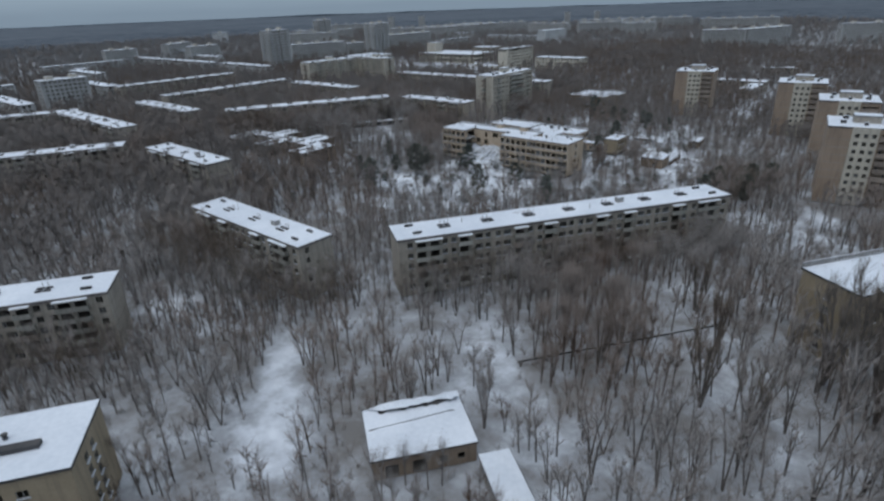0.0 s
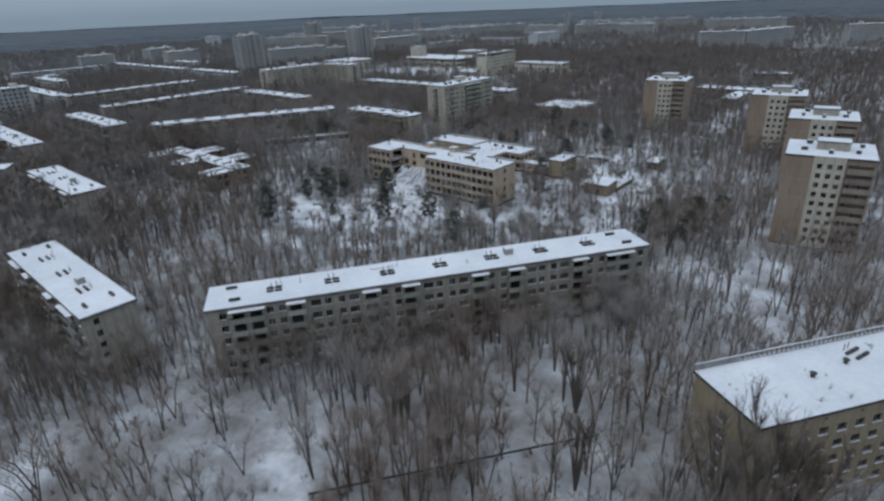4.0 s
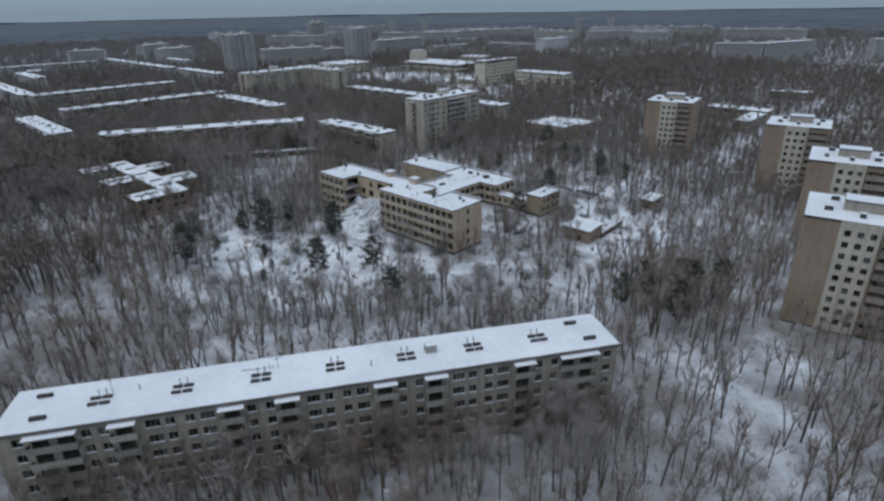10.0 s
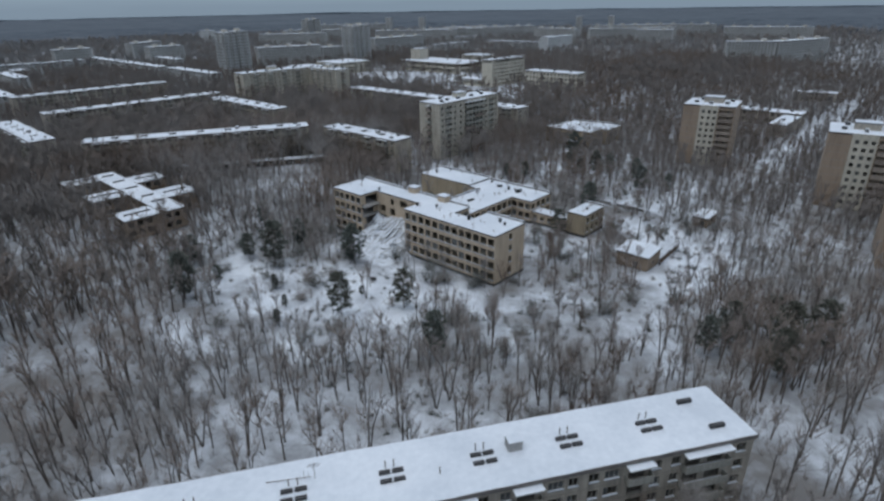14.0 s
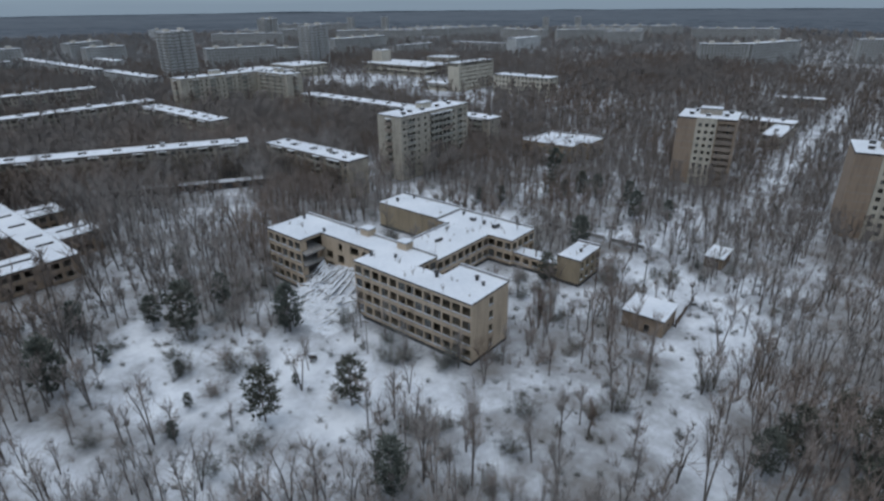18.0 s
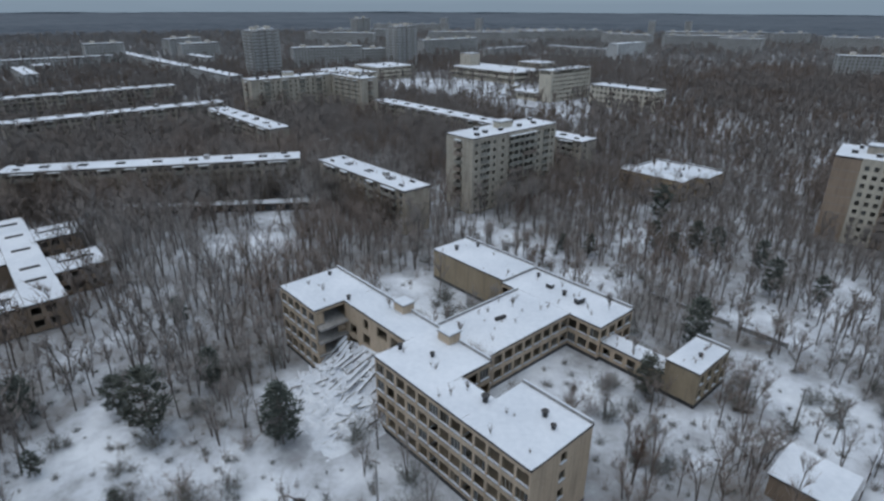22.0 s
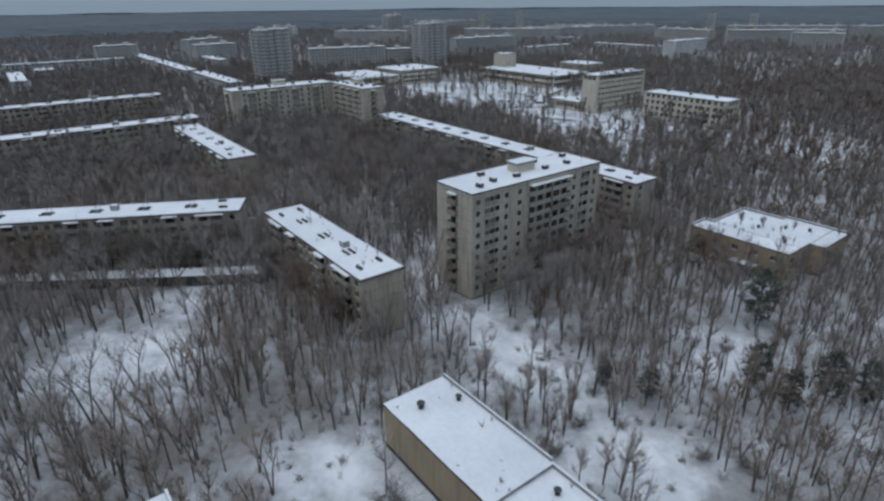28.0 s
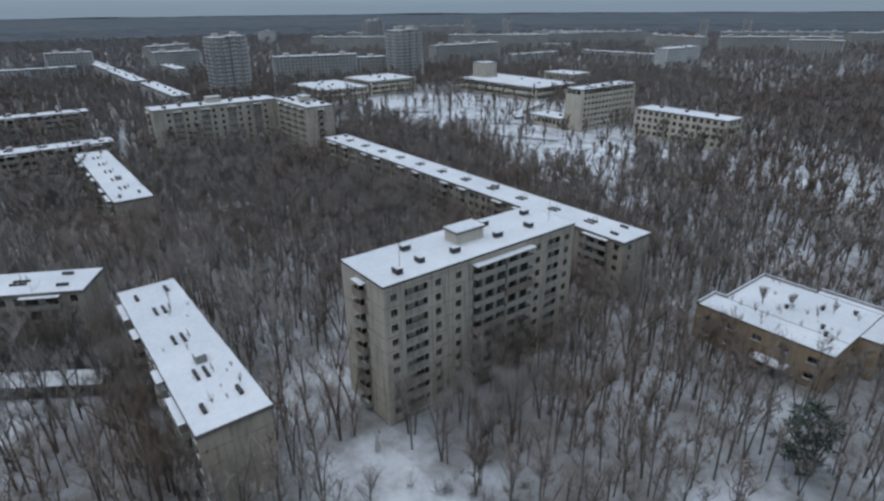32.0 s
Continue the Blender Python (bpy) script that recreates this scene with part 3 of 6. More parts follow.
def tower(x, y, turn, label, detail=2, L=21.5, W=20.0, H=27.0):
    """A nine-storey point block: a blank brick flank, a pale window strip and a brick loggia stack."""
    t = thing("tower_block", x, y, turn, label, "tower block", "brick point blocks")
    claim(x, y, L, W, turn)
    floors, plinth = 9, 1.0
    fh = (H - plinth - 1.6) / floors
    a, c = 7.0, 14.6
    win, logs, side, back = [], [], [], []
    for f in range(floors):
        z = plinth + f * fh
        for u in (8.0, 10.4, 12.7):
            win.append((u, u + 1.25, z + 0.85, z + 2.25))
        logs.append((c + 0.5, L - 0.5, z + 0.1, z + 2.4))
        for u in (2.5, 8.0, 13.0, 16.5):
            side.append((u, u + 1.4, z + 0.85, z + 2.25))
        for u in (2.0, 7.0, 12.0, 17.0):
            back.append((u, u + 1.6, z + 0.85, z + 2.25))
    b = Builder()
    levels = [plinth + f * fh for f in range(floors)]
    facade(b, (0, 0), (1, 0), a, 0, H, [], [], (), wall=0, joint=3)
    mats = [BRICK, JOINT, INSIDE, PALE_SHEET, WHITEWALL]
    strip = Builder()
    facade(strip, (a, -0.35), (1, 0), c - a, 0, H, [(p - a, q - a, e, g) for p, q, e, g in win], [], [], wall=4)
    strip.quad((a, 0, 0), (a, -0.35, 0), (a, -0.35, H), (a, 0, H), 4)
    strip.quad((c, -0.35, 0), (c, 0.25, 0), (c, 0.25, H), (c, -0.35, H), 4)
    part("window_strip", strip.mesh("window_strip", mats), t, None, "whitewashed window strip")
    stack = Builder()
    facade(stack, (c, 0.25), (1, 0), L - c, 0, H, [(p - c, q - c, e, g) for p, q, e, g in logs], [], [], 1.2, wall=0)
    part("loggia_bay", stack.mesh("loggia_bay", mats), t)
    part("brick_flank", b.mesh("brick_flank", mats), t)
    for s, w, n, o, m in (((L, 0.25), (0, 1), W - 0.25, side[::2], 0), ((L, W), (-1, 0), L, back, 4), ((0, W), (0, -1), W, [], 0)):
        b = Builder()
        facade(b, s, w, n, 0, H, o, wall=m)
        part("wall", b.mesh("wall", mats), t)
    for z in levels[3:]:
        part("joint_strip", joint_strip_mesh(a), t, pose(0, 0, z))
    for z in levels:
        part("floor_slab", floor_slab_mesh(L, W), t, pose(0, 0, z))
    b = Builder()
    b.quad((c + 0.5, 1.5, 0.5), (L - 0.4, 1.5, 0.5), (L - 0.4, 1.5, H - 1), (c + 0.5, 1.5, H - 1), 0)
    part("loggia_wall", b.mesh("loggia_wall", mats), t)
    b = Builder()
    b.box(0.4, L - 0.4, W / 2 - 0.1, W / 2 + 0.1, 0.5, H - 1, 0)
    part("inner_wall", b.mesh("inner_wall", [INSIDE]), t)
    r = flat_roof(t, 0, L, 0, W, H, 0.2, 0.4)
    if detail >= 2:
        put_windows(t, (0, -0.35), (1, 0), win)
        for p, q, e, g in logs:
            part("loggia_rail", balcony_mesh(round(q - p, 2), 0.8, random.random() < 0.2, True), t, pose(p, 0.5, e))
            for u in (p + 0.6, p + 3.2):
                part("window", window_mesh(1.5, 1.9, random.choice((0, 1, 3))), t, pose(u, 1.42, e + 0.1))
    hut = Builder()
    hut.box(-4.0, 4.0, -2.6, 2.6, 0, 2.4, 0)
    hut.box(-4.2, 4.2, -2.8, 2.8, 2.4, 2.6, 1)
    hut.box(-4.1, 4.1, -2.7, 2.7, 2.604, 2.8, 2)
    part("machine_room", hut.mesh("machine_room", [PANEL, DARKROOF, SNOW]), r, pose(L * 0.52, W * 0.5, H))
    for u, w in ((0.2, 0.3), (0.25, 0.75), (0.5, 0.18), (0.8, 0.3), (0.85, 0.7)):
        part("vent", vent_mesh("block"), r, pose(L * u, W * w, H, 0, 0, random.choice((0, 90))))
    return t


def plain_building(name, x, y, turn, L, W, H, floors, wall, label, category, bay=3.2, win_w=1.6, band=0.55, windows=False, top_open=False, vents=3, huts=0, blank=()):
    """A lower public building or a distant block: rows of openings on every side under a flat snowy roof."""
    t = thing(name, x, y, turn, label, category)
    claim(x, y, L, W, turn)
    fh = (H - 0.9) / floors
    levels = [0.5 + f * fh for f in range(floors)]

    def row(n):
        k = max(1, int((n - 1.0) / bay))
        s = (n - k * bay) / 2
        return [(s + i * bay + (bay - win_w) / 2, s + i * bay + (bay + win_w) / 2, z + 0.3 * fh, z + (0.3 + band) * fh) for z in levels for i in range(k)]
    b = Builder()
    ops = [row(L), row(W), row(L), row(W)]
    for k in blank:
        ops[k] = [o for o in ops[k] if o[2] > levels[-1] and top_open]
    if top_open:
        ops = [[(a - 0.5, c + 0.5, e - 0.25, g + 0.5) if e > levels[-1] else (a, c, e, g) for a, c, e, g in row] for row in ops]
    faces = body_mesh(b, L, W, 0, H, ops)
    part("wall", b.mesh("wall", [wall, JOINT, INSIDE]), t)
    for z in levels:
        part("floor_slab", floor_slab_mesh(L, W), t, pose(0, 0, z))
    b = Builder()
    b.box(0.4, L - 0.4, W / 2 - 0.1, W / 2 + 0.1, levels[0], levels[-1] + 2.4, 0)
    part("inner_wall", b.mesh("inner_wall", [INSIDE]), t)
    r = flat_roof(t, 0, L, 0, W, H, 0.2, 0.4)
    if windows:
        for k in (0, 1):
            put_windows(t, faces[k][0], faces[k][1], [o for o in ops[k] if not (top_open and o[2] > levels[-1])])
    for i in range(vents):
        part("vent", vent_mesh("block"), r, pose(L * (i + 0.6) / (vents + 0.2), W * random.uniform(0.3, 0.7), H, 0, 0, random.choice((0, 90))))
    for i in range(huts):
        part("machine_room", machine_room_mesh(), r, pose(L * (i + 0.5) / huts, W * 0.5, H))
    return t


@shared
def machine_room_mesh():
    b = Builder()
    b.box(-2.6, 2.6, -1.9, 1.9, 0, 2.6, 0, 1)
    return b.mesh("machine_room", [PANEL_PALE, SNOW])


# the long block and its neighbours
GREY5 = "grey five-storey panel apartment block, roof under snow"
panel_block(-95.4, 91.3, 56.55, 98.9, 10.6, 16.0, "long grey five-storey panel block, balconies weathered, roof snowy", sills=True)
panel_block(-168.0, 74.5, 0, 54.0, 10.6, 15.3, GREY5, end_windows=True, sills=True)
panel_block(-167.1, -23.9, 56.55, 70.0, 11.0, 15.0, GREY5)
panel_block(-268.6, 269.5, 0, 52.0, 10.3, 15.0, "short grey five-storey block with blank pale gable, roof snowy", 2, WARM_PANEL, sills=True)
panel_block(-322.3, 175.3, 61.4, 101.0, 10.3, 15.5, GREY5)
panel_block(-373.0, 368.5, 0, 152.0, 10.3, 15.5, "very long grey five-storey block, roof snowy", end_windows=True)
panel_block(-408.0, 280.0, 0, 76.0, 10.3, 15.5, GREY5, 1)
panel_block(-425.0, 188.0, 90, 108.0, 10.3, 15.5, GREY5, 1)
panel_block(-522.0, 193.0, 90, 107.0, 10.3, 15.5, GREY5, 1)
panel_block(-417.0, 161.0, 0, 73.0, 10.3, 15.5, GREY5, 1)
panel_block(-265.0, 103.0, 0, 53.0, 10.6, 15.5, GREY5, 2)
panel_block(-418.0, 115.0, 0, 91.0, 10.3, 15.5, GREY5, 1)
panel_block(-308.5, 44.0, 61.0, 62.0, 10.3, 15.5, GREY5, 1)
panel_block(-454.0, 44.0, 63.0, 90.0, 10.3, 15.5, GREY5, 1)

# nine-storey slabs
nine_block(-217.3, 299.8, 90, 45.2, 13.4, 27.0, "pale grey nine-storey panel block, stained balconies, snowy roof")
nine_block(-420.0, 312.0, 90, 56.0, 12.5, 27.0, "pale nine-storey panel block, far side of the yards", 1)
nine_block(-419.5, 367.0, 0, 35.0, 12.5, 27.0, "pale nine-storey panel block joined at the corner", 1)

# brick point blocks
TOWER = "nine-storey orange brick tower with pale window strip"
tower(-28.0, 234.0, 10, TOWER)
tower(-40.0, 289.5, 10, TOWER)
tower(-66.5, 340.0, 10, TOWER)
tower(-129.0, 368.5, 10, TOWER)


# tan building beside the start of the flight, with a rail along its far eave
def hostel(x, y, turn, L, W, H, label, rail=True):
    t = thing("hostel", x, y, turn, label, "building")
    claim(x, y, L, W, turn)
    floors, plinth = 5, 0.8
    fh = (H - plinth - 2.2) / floors
    front, side, vents = [], [], []
    for f in range(floors):
        z = plinth + f * fh
        k = int((L - 5) / 3.1)
        for i in range(k):
            front.append((4.0 + i * 3.1, 4.0 + i * 3.1 + 1.5, z + 0.9, z + 2.2))
        for u in (0.5,) if rail else (0.36, 0.56):
            side.append((W * u - 0.7, W * u + 0.7, z + 0.7, z + 2.2))
    for i in range(int((L - 5) / 3.1)):
        if i % 2 == 0:
            vents.append((4.4 + i * 3.1, 4.9 + i * 3.1, H - 1.5, H - 1.2))
    b = Builder()
    levels = [plinth + f * fh for f in range(floors)]
    faces = body_mesh(b, L, W, 0, H, (front + vents, side, front, side))
    part("wall", b.mesh("wall", [TANWALL, JOINT, INSIDE]), t)
    for z in levels:
        part("floor_slab", floor_slab_mesh(L, W), t, pose(0, 0, z))
    b = Builder()
    b.box(0.4, L - 0.4, W / 2 - 0.1, W / 2 + 0.1, plinth, H - 0.6, 0)
    part("inner_wall", b.mesh("inner_wall", [INSIDE]), t)
    r = flat_roof(t, 0, L, 0, W, H, 0.3, 0.4)
    put_windows(t, faces[0][0], faces[0][1], front)
    put_windows(t, faces[3][0], faces[3][1], side)
    put_windows(t, faces[1][0], faces[1][1], side)
    sill = Builder()
    sill.box(0, 1.7, -0.22, 0, -0.08, 0.08, 0, 1)
    sill = sill.mesh("sill", [CONCRETE, SNOW])
    for a, c, e, g in front:
        part("sill", sill, t, pose(a - 0.1, 0, e))
    for k in (1, 3):
        ux, uy = faces[k][1]
        for a, c, e, g in side:
            part("sill", sill, t, pose(faces[k][0][0] + ux * (a - 0.1), faces[k][0][1] + uy * (a - 0.1), e, 0, 0, math.degrees(math.atan2(uy, ux))))
    if rail:
        post = Builder()
        post.box(-0.13, 0.13, -0.12, 0.12, 0, 1.0)
        post = post.mesh("rail_post", [CONCRETE])
        bar = Builder()
        bar.box(0, L + 0.4, -0.1, 0.1, 1.0, 1.14, 0, 1)
        g = part("roof_rail", bar.mesh("roof_rail", [CONCRETE, SNOW]), r, pose(-0.2, W + 0.15, H), "grey roof balustrade capped with snow")
        for i in range(int((L - 8) / 0.9)):
            part("rail_post", post, r, pose(8.4 + i * 0.9, W + 0.15, H))
        solid = Builder()
        solid.box(-0.2, 8.0, W + 0.05, W + 0.25, H, H + 1.0, 0)
        solid.box(8.0, L, W + 0.02, W + 0.28, H, H + 0.25, 0, 1)
        part("parapet", solid.mesh("parapet", [CONCRETE, SNOW]), r)
    for u, w in ((0.2, 0.5), (0.3, 0.6), (0.42, 0.35), (0.55, 0.6), (0.7, 0.4), (0.85, 0.6)):
        part("vent", vent_mesh("stub"), r, pose(L * u, W * w, H))
    vent_group(r, pose(L * 0.35, W * 0.7, H, 0, 0, 15))
    return t


hostel(-3.0, 121.8, 56.6, 74.0, 13.2, 17.0, "tan plastered hostel, empty windows, snowy roof with grey balustrade")
old_hostel = hostel(-115.6, -48.0, 56.6, 70.0, 14.6, 15.0, "tan plastered hostel with roof light boxes, roof under snow", False)
for u in (20.0, 34.0, 48.0, 60.5):
    b = Builder()
    b.box(-4.5, 4.5, -0.7, 0.7, 0, 0.9, 0, 0)
    part("roof_light", b.mesh("roof_light", [DARKROOF]), old_hostel, pose(u, 5.6, 15.0))


# ---- the collapsed school ----
def school():
    ox, oy = -182.5, 210.0
    t = thing("school", ox, oy, 0, "ochre four-storey school, middle bay collapsed, roofs under snow", "school")
    fh, plinth, top = 3.3, 0.7, 14.5

    def wing(x0, x1, y0, y1, h, floors, fronts, wall=SCHOOL, bay=2.86, ww=2.15, parapet=True, open_faces=(), snow=True, ends=True, gable=(), broken=False):
        """A block between plan lines; fronts says which faces have windows (front, right, back, left)."""
        x0, x1, y0, y1 = x0 - ox, x1 - ox, y0 - oy, y1 - oy
        L, W = x1 - x0, y1 - y0
        step = (h - plinth - 0.6) / floors
        levels = [plinth + step * f for f in range(floors)]
        ops = []
        for k, n in enumerate((L, W, L, W)):
            row = []
            if k in open_faces:
                row = [(0.35, n - 0.2, z + 0.15, z + step - 0.25) for z in levels]
            elif k in fronts:
                c = max(1, round(n / bay))
                p = n / c
                row = [(i * p + (p - ww) / 2, i * p + (p + ww) / 2, z + 0.7, z + step - 0.45) for z in levels for i in range(c)]
            elif broken and k == 0:
                row = [(0.8 + 4.9 * i + 0.5 * ((3 * i + 5 * j) % 4), 3.3 + 4.9 * i + 0.4 * ((7 * i + 3 * j) % 4), z + 0.3 + 0.2 * ((i + j) % 3), z + step - 0.5 - 0.3 * (i % 2)) for j, z in enumerate(levels) for i in range(4) if (i + 2 * j) % 5 != 1]
            elif k in gable:
                row = [(n * 0.47, n * 0.47 + 1.3, z + 0.9, z + step - 0.6) for z in levels]
            ops.append(row)
        b = Builder()
        faces = body_mesh(b, L, W, 0, h, ops, (), (), x0=x0, y0=y0)
        slabs(t, x0, x1, y0, y1, levels, True, not open_faces)
        w = part("wall", b.mesh("wall", [wall, JOINT, SCHOOL_INSIDE]), t)
        for k in (*fronts, *gable):
            if k not in open_faces:
                put_windows(t, faces[k][0], faces[k][1], [o for o in ops[k] if random.random() < 0.3])
                ux, uy = faces[k][1]
                for a, c, e, g in ops[k]:
                    m = sill_mesh(round(c - a, 2))
                    part("sill", m, t, pose(faces[k][0][0] + ux * a, faces[k][0][1] + uy * a, e, 0, 0, math.degrees(math.atan2(uy, ux))))
        if ends:
            b = Builder()
            b.box(x0 - 0.06, x1 + 0.06, y0 - 0.06, y1 + 0.06, -0.2, plinth - 0.1, 0)
            part("plinth", b.mesh("plinth", [DARKROOF]), t)
        r = flat_roof(t, x0, x1, y0, y1, h, 0.12, 0.3, snow)
        return r, (x0, x1, y0, y1)

    claim(-182.5, 210, 68.4, 14, 0)
    claim(-157, 224, 15, 33, 0)
    claim(-187, 256, 53, 12.6, 0)
    claim(-134.3, 256, 21, 13, 0)
    wing(-182.5, -168.5, 210, 224, top, 4, (0, 1), open_faces=(1,))
    r2, _ = wing(-168.5, -148.3, 216.8, 224, top - 0.02, 4, (), broken=True)
    r1, _ = wing(-148.3, -134.4, 210, 223.7, top, 4, (0, 1))
    wing(-134.4, -127.0, 210, 217, top - 0.02, 4, (0, 2))
    r3, _ = wing(-127.0, -114.0, 210, 223.4, top, 4, (0, 3), gable=(1,))
    wing(-157.0, -142.2, 224, 256.3, 8.0, 2, (1, 3), ww=2.3)
    wing(-187.2, -162.0, 256.5, 268.6, 8.4, 1, (), TANWALL)
    r4, _ = wing(-162.0, -134.3, 256.3, 268.4, 7.9, 2, (0, 1))
    wing(-134.3, -120.0, 257.2, 262.0, 4.2, 1, (0,), ww=1.8)
    r5, _ = wing(-120.0, -113.4, 256.6, 268.8, 7.5, 2, (1,), TANWALL, ww=1.4)
    # coping strips along the parapets
    def coping(x0, x1, y0, y1, z):
        b = Builder()
        b.box(x0 - ox, x1 - ox, y0 - oy, y1 - oy, z, z + 0.55, 0)
        b.box(x0 - ox + 0.03, x1 - ox - 0.03, y0 - oy + 0.03, y1 - oy - 0.03, z + 0.554, z + 0.64, 1)
        part("parapet", b.mesh("parapet", [CONCRETE, SNOW]), t)
    for c in ((-168.5, -158.6, 223.75, 224.1, top), (-155.8, -145.2, 223.75, 224.1, top), (-142.0, -134.4, 223.4, 223.75, top), (-127.0, -114.0, 223.1, 223.45, top),
              (-162.0, -161.65, 256.5, 268.4, 8.0), (-162.0, -134.5, 268.1, 268.5, 7.95), (-187.0, -162.2, 268.3, 268.6, 8.45), (-120, -113.4, 268.4, 268.75, 7.55),
              (-157.0, -156.7, 224.3, 256.0, 8.0), (-182.4, -168.6, 223.75, 224.1, top)):
        coping(*c)
    for x, y in ((-157.2, 223.2), (-143.6, 222.6)):
        b = Builder()
        b.box(-1.5, 1.5, -1.3, 1.3, 0, 1.9, 0)
        b.box(-1.65, 1.65, -1.45, 1.45, 1.9, 2.0, 1)
        b.box(-1.6, 1.6, -1.4, 1.4, 2.004, 2.2, 2)
        part("roof_hut", b.mesh("roof_hut", [SCHOOL, DARKROOF, SNOW]), t, pose(x - ox, y - oy, top))
    for x, y, z, k in ((-168.0, 217.6, top, "stub"), (-147.0, 214.4, top, "stub"), (-141.5, 217.0, top, "stub"), (-127.5, 215.4, top, "stub"), (-119.5, 219.4, top, "stub"),
                       (-117.0, 218.2, top, "stub"), (-152.5, 262.5, 7.9, "block"), (-148.0, 262.0, 7.9, "stub"), (-143.5, 261.6, 7.9, "block"), (-158.0, 265.0, 7.9, "stub"),
                       (-182.5, 260.5, 8.4, "stub"), (-180.5, 266.5, 8.4, "stub"), (-150.0, 243.0, 8.0, "single"), (-116.0, 262.0, 7.5, "stub"), (-180.0, 220.5, top, "stub")):
        part("vent", vent_mesh(k), t, pose(x - ox, y - oy, z, 0, 0, random.uniform(0, 90)) @ Matrix.Scale(random.uniform(0.8, 1.35), 4))


@shared
def sill_mesh(w):
    b = Builder()
    b.box(-0.08, w + 0.08, -0.16, 0.17, -0.06, 0.12, 0, 1)
    return b.mesh("sill", [CONCRETE, SNOW])


school()


def rubble_heap():
    """Fallen slabs and brick under snow in front of the gap."""
    x0, x1, y0, y1 = -172.0, -145.5, 197.5, 217.0
    t = thing("rubble_heap", -158.5, 208.0, 0, "heap of fallen concrete slabs half buried in snow", "rubble")
    claim(x0, y0, x1 - x0, y1 - y0, 0, 0.0)
    r = random.Random(4)

    def height(x, y):
        f = max(0.0, min(1.0, (y - y0) / (y1 - y0)))
        s = 1 - abs((x + 158.5) / 13.4) ** 2.2
        rise = 7.4 * f ** 1.8 * max(s, 0.0) ** 0.6 + 1.3 * max(s, 0) * noise.noise((x * 0.35, y * 0.35, 2.2)) + 0.6 * noise.noise((x * 0.9, y * 0.9, 5.0))
        rim = max(0.0, min(1.0, min((x - x0) / 4.0, (x1 - x) / 3.0, (y - y0) / 4.5)))
        return max(rise, -0.1) * rim - 0.45 * (1 - rim)
    n = 40
    v = [(x0 + (x1 - x0) * i / n + 158.5, y0 + (y1 - y0) * j / n - 208.0, height(x0 + (x1 - x0) * i / n, y0 + (y1 - y0) * j / n)) for j in range(n + 1) for i in range(n + 1)]
    f = [(j * (n + 1) + i, j * (n + 1) + i + 1, (j + 1) * (n + 1) + i + 1, (j + 1) * (n + 1) + i) for j in range(n) for i in range(n)]
    me = bpy.data.meshes.new("snow_mound")
    me.from_pydata(v, [], f)
    me.materials.append(SNOW)
    me.update()
    part("snow_mound", me, t, None, "uneven snow over the rubble")
    meshes = []
    for L, W in ((2.6, 0.75), (1.7, 0.6), (1.2, 1.0), (3.4, 0.4), (0.9, 0.7)):
        b = Builder()
        b.box(-L / 2, L / 2, -W / 2, W / 2, -0.12, 0.16, 0, 1)
        meshes.append(b.mesh("slab", [CONCRETE, SNOW]))
        b = Builder()
        b.box(-L / 2, L / 2, -W / 2, W / 2, -0.12, 0.12, 0, 1)
        meshes.append(b.mesh("slab", [PALE_SHEET, SNOW]))
    for k in range(150):
        f = r.random() ** 0.55
        x, y = r.uniform(x0 + 2.5, x1 - 2.5), y0 + 2 + (y1 - y0 - 2) * f
        z = height(x, y)
        part("slab", r.choice(meshes), t, pose(x + 158.5, y - 208.0, z + 0.05, r.uniform(-22, 22), r.uniform(-42, 4), 90 - (x + 158.5) * 2.0 + r.gauss(0, 42)))
    # floor slabs of the broken end, sagging at their torn edge
    for k, z in enumerate((4.0, 7.3, 10.6)):
        b = Builder()
        b.box(-7.5, 0.5 + 0.5 * k, -3.2, 3.2, -0.22, 0.22, 0)
        part("slab", b.mesh("slab", [CONCRETE]), t, pose(-168.5 + 158.5, 213.5 - 208.0, z, 0, 2.0 + 2.5 * k, 0))
    # long beams leaning from the broken wall down over the heap
    beam = Builder()
    beam.box(-4.0, 4.0, -0.3, 0.3, -0.2, 0.2, 0, 1)
    beam = beam.mesh("beam", [CONCRETE, SNOW])
    for k in range(10):
        x = -168.0 + 1.7 * k + r.uniform(-0.4, 0.4)
        y = 212.6 + r.uniform(-1.2, 1.2)
        part("beam", beam, t, pose(x + 158.5, y - 208.0, height(x, y) + 0.5, r.uniform(-20, 20), -32 + r.uniform(-8, 8), 72 + r.uniform(-14, 14)) @ Matrix.Diagonal((r.uniform(0.5, 1.0), 1, 1, 1)))
    # patches of wall still hanging in the open end
    for y, z, h in ((211.2, 11.0, 2.4), (216.0, 7.6, 2.2), (222.6, 4.2, 6.0), (211.0, 1.2, 5.2), (221.0, 10.8, 2.6)):
        b = Builder()
        b.box(-0.18, 0.18, -0.8, 0.8, 0, h, 0)
        part("wall_remnant", b.mesh("wall_remnant", [SCHOOL]), t, pose(-168.75 + 158.5, y - 208.0, z))
    for k in range(7):
        part("slab", meshes[1], t, pose(-167.0 + k * 1.1 + 158.5, 214.8 - 0.4 * k - 208.0, 6.4 - 0.4 * k, 18, -40 - 3 * k, 78 + 4 * k))


rubble_heap()


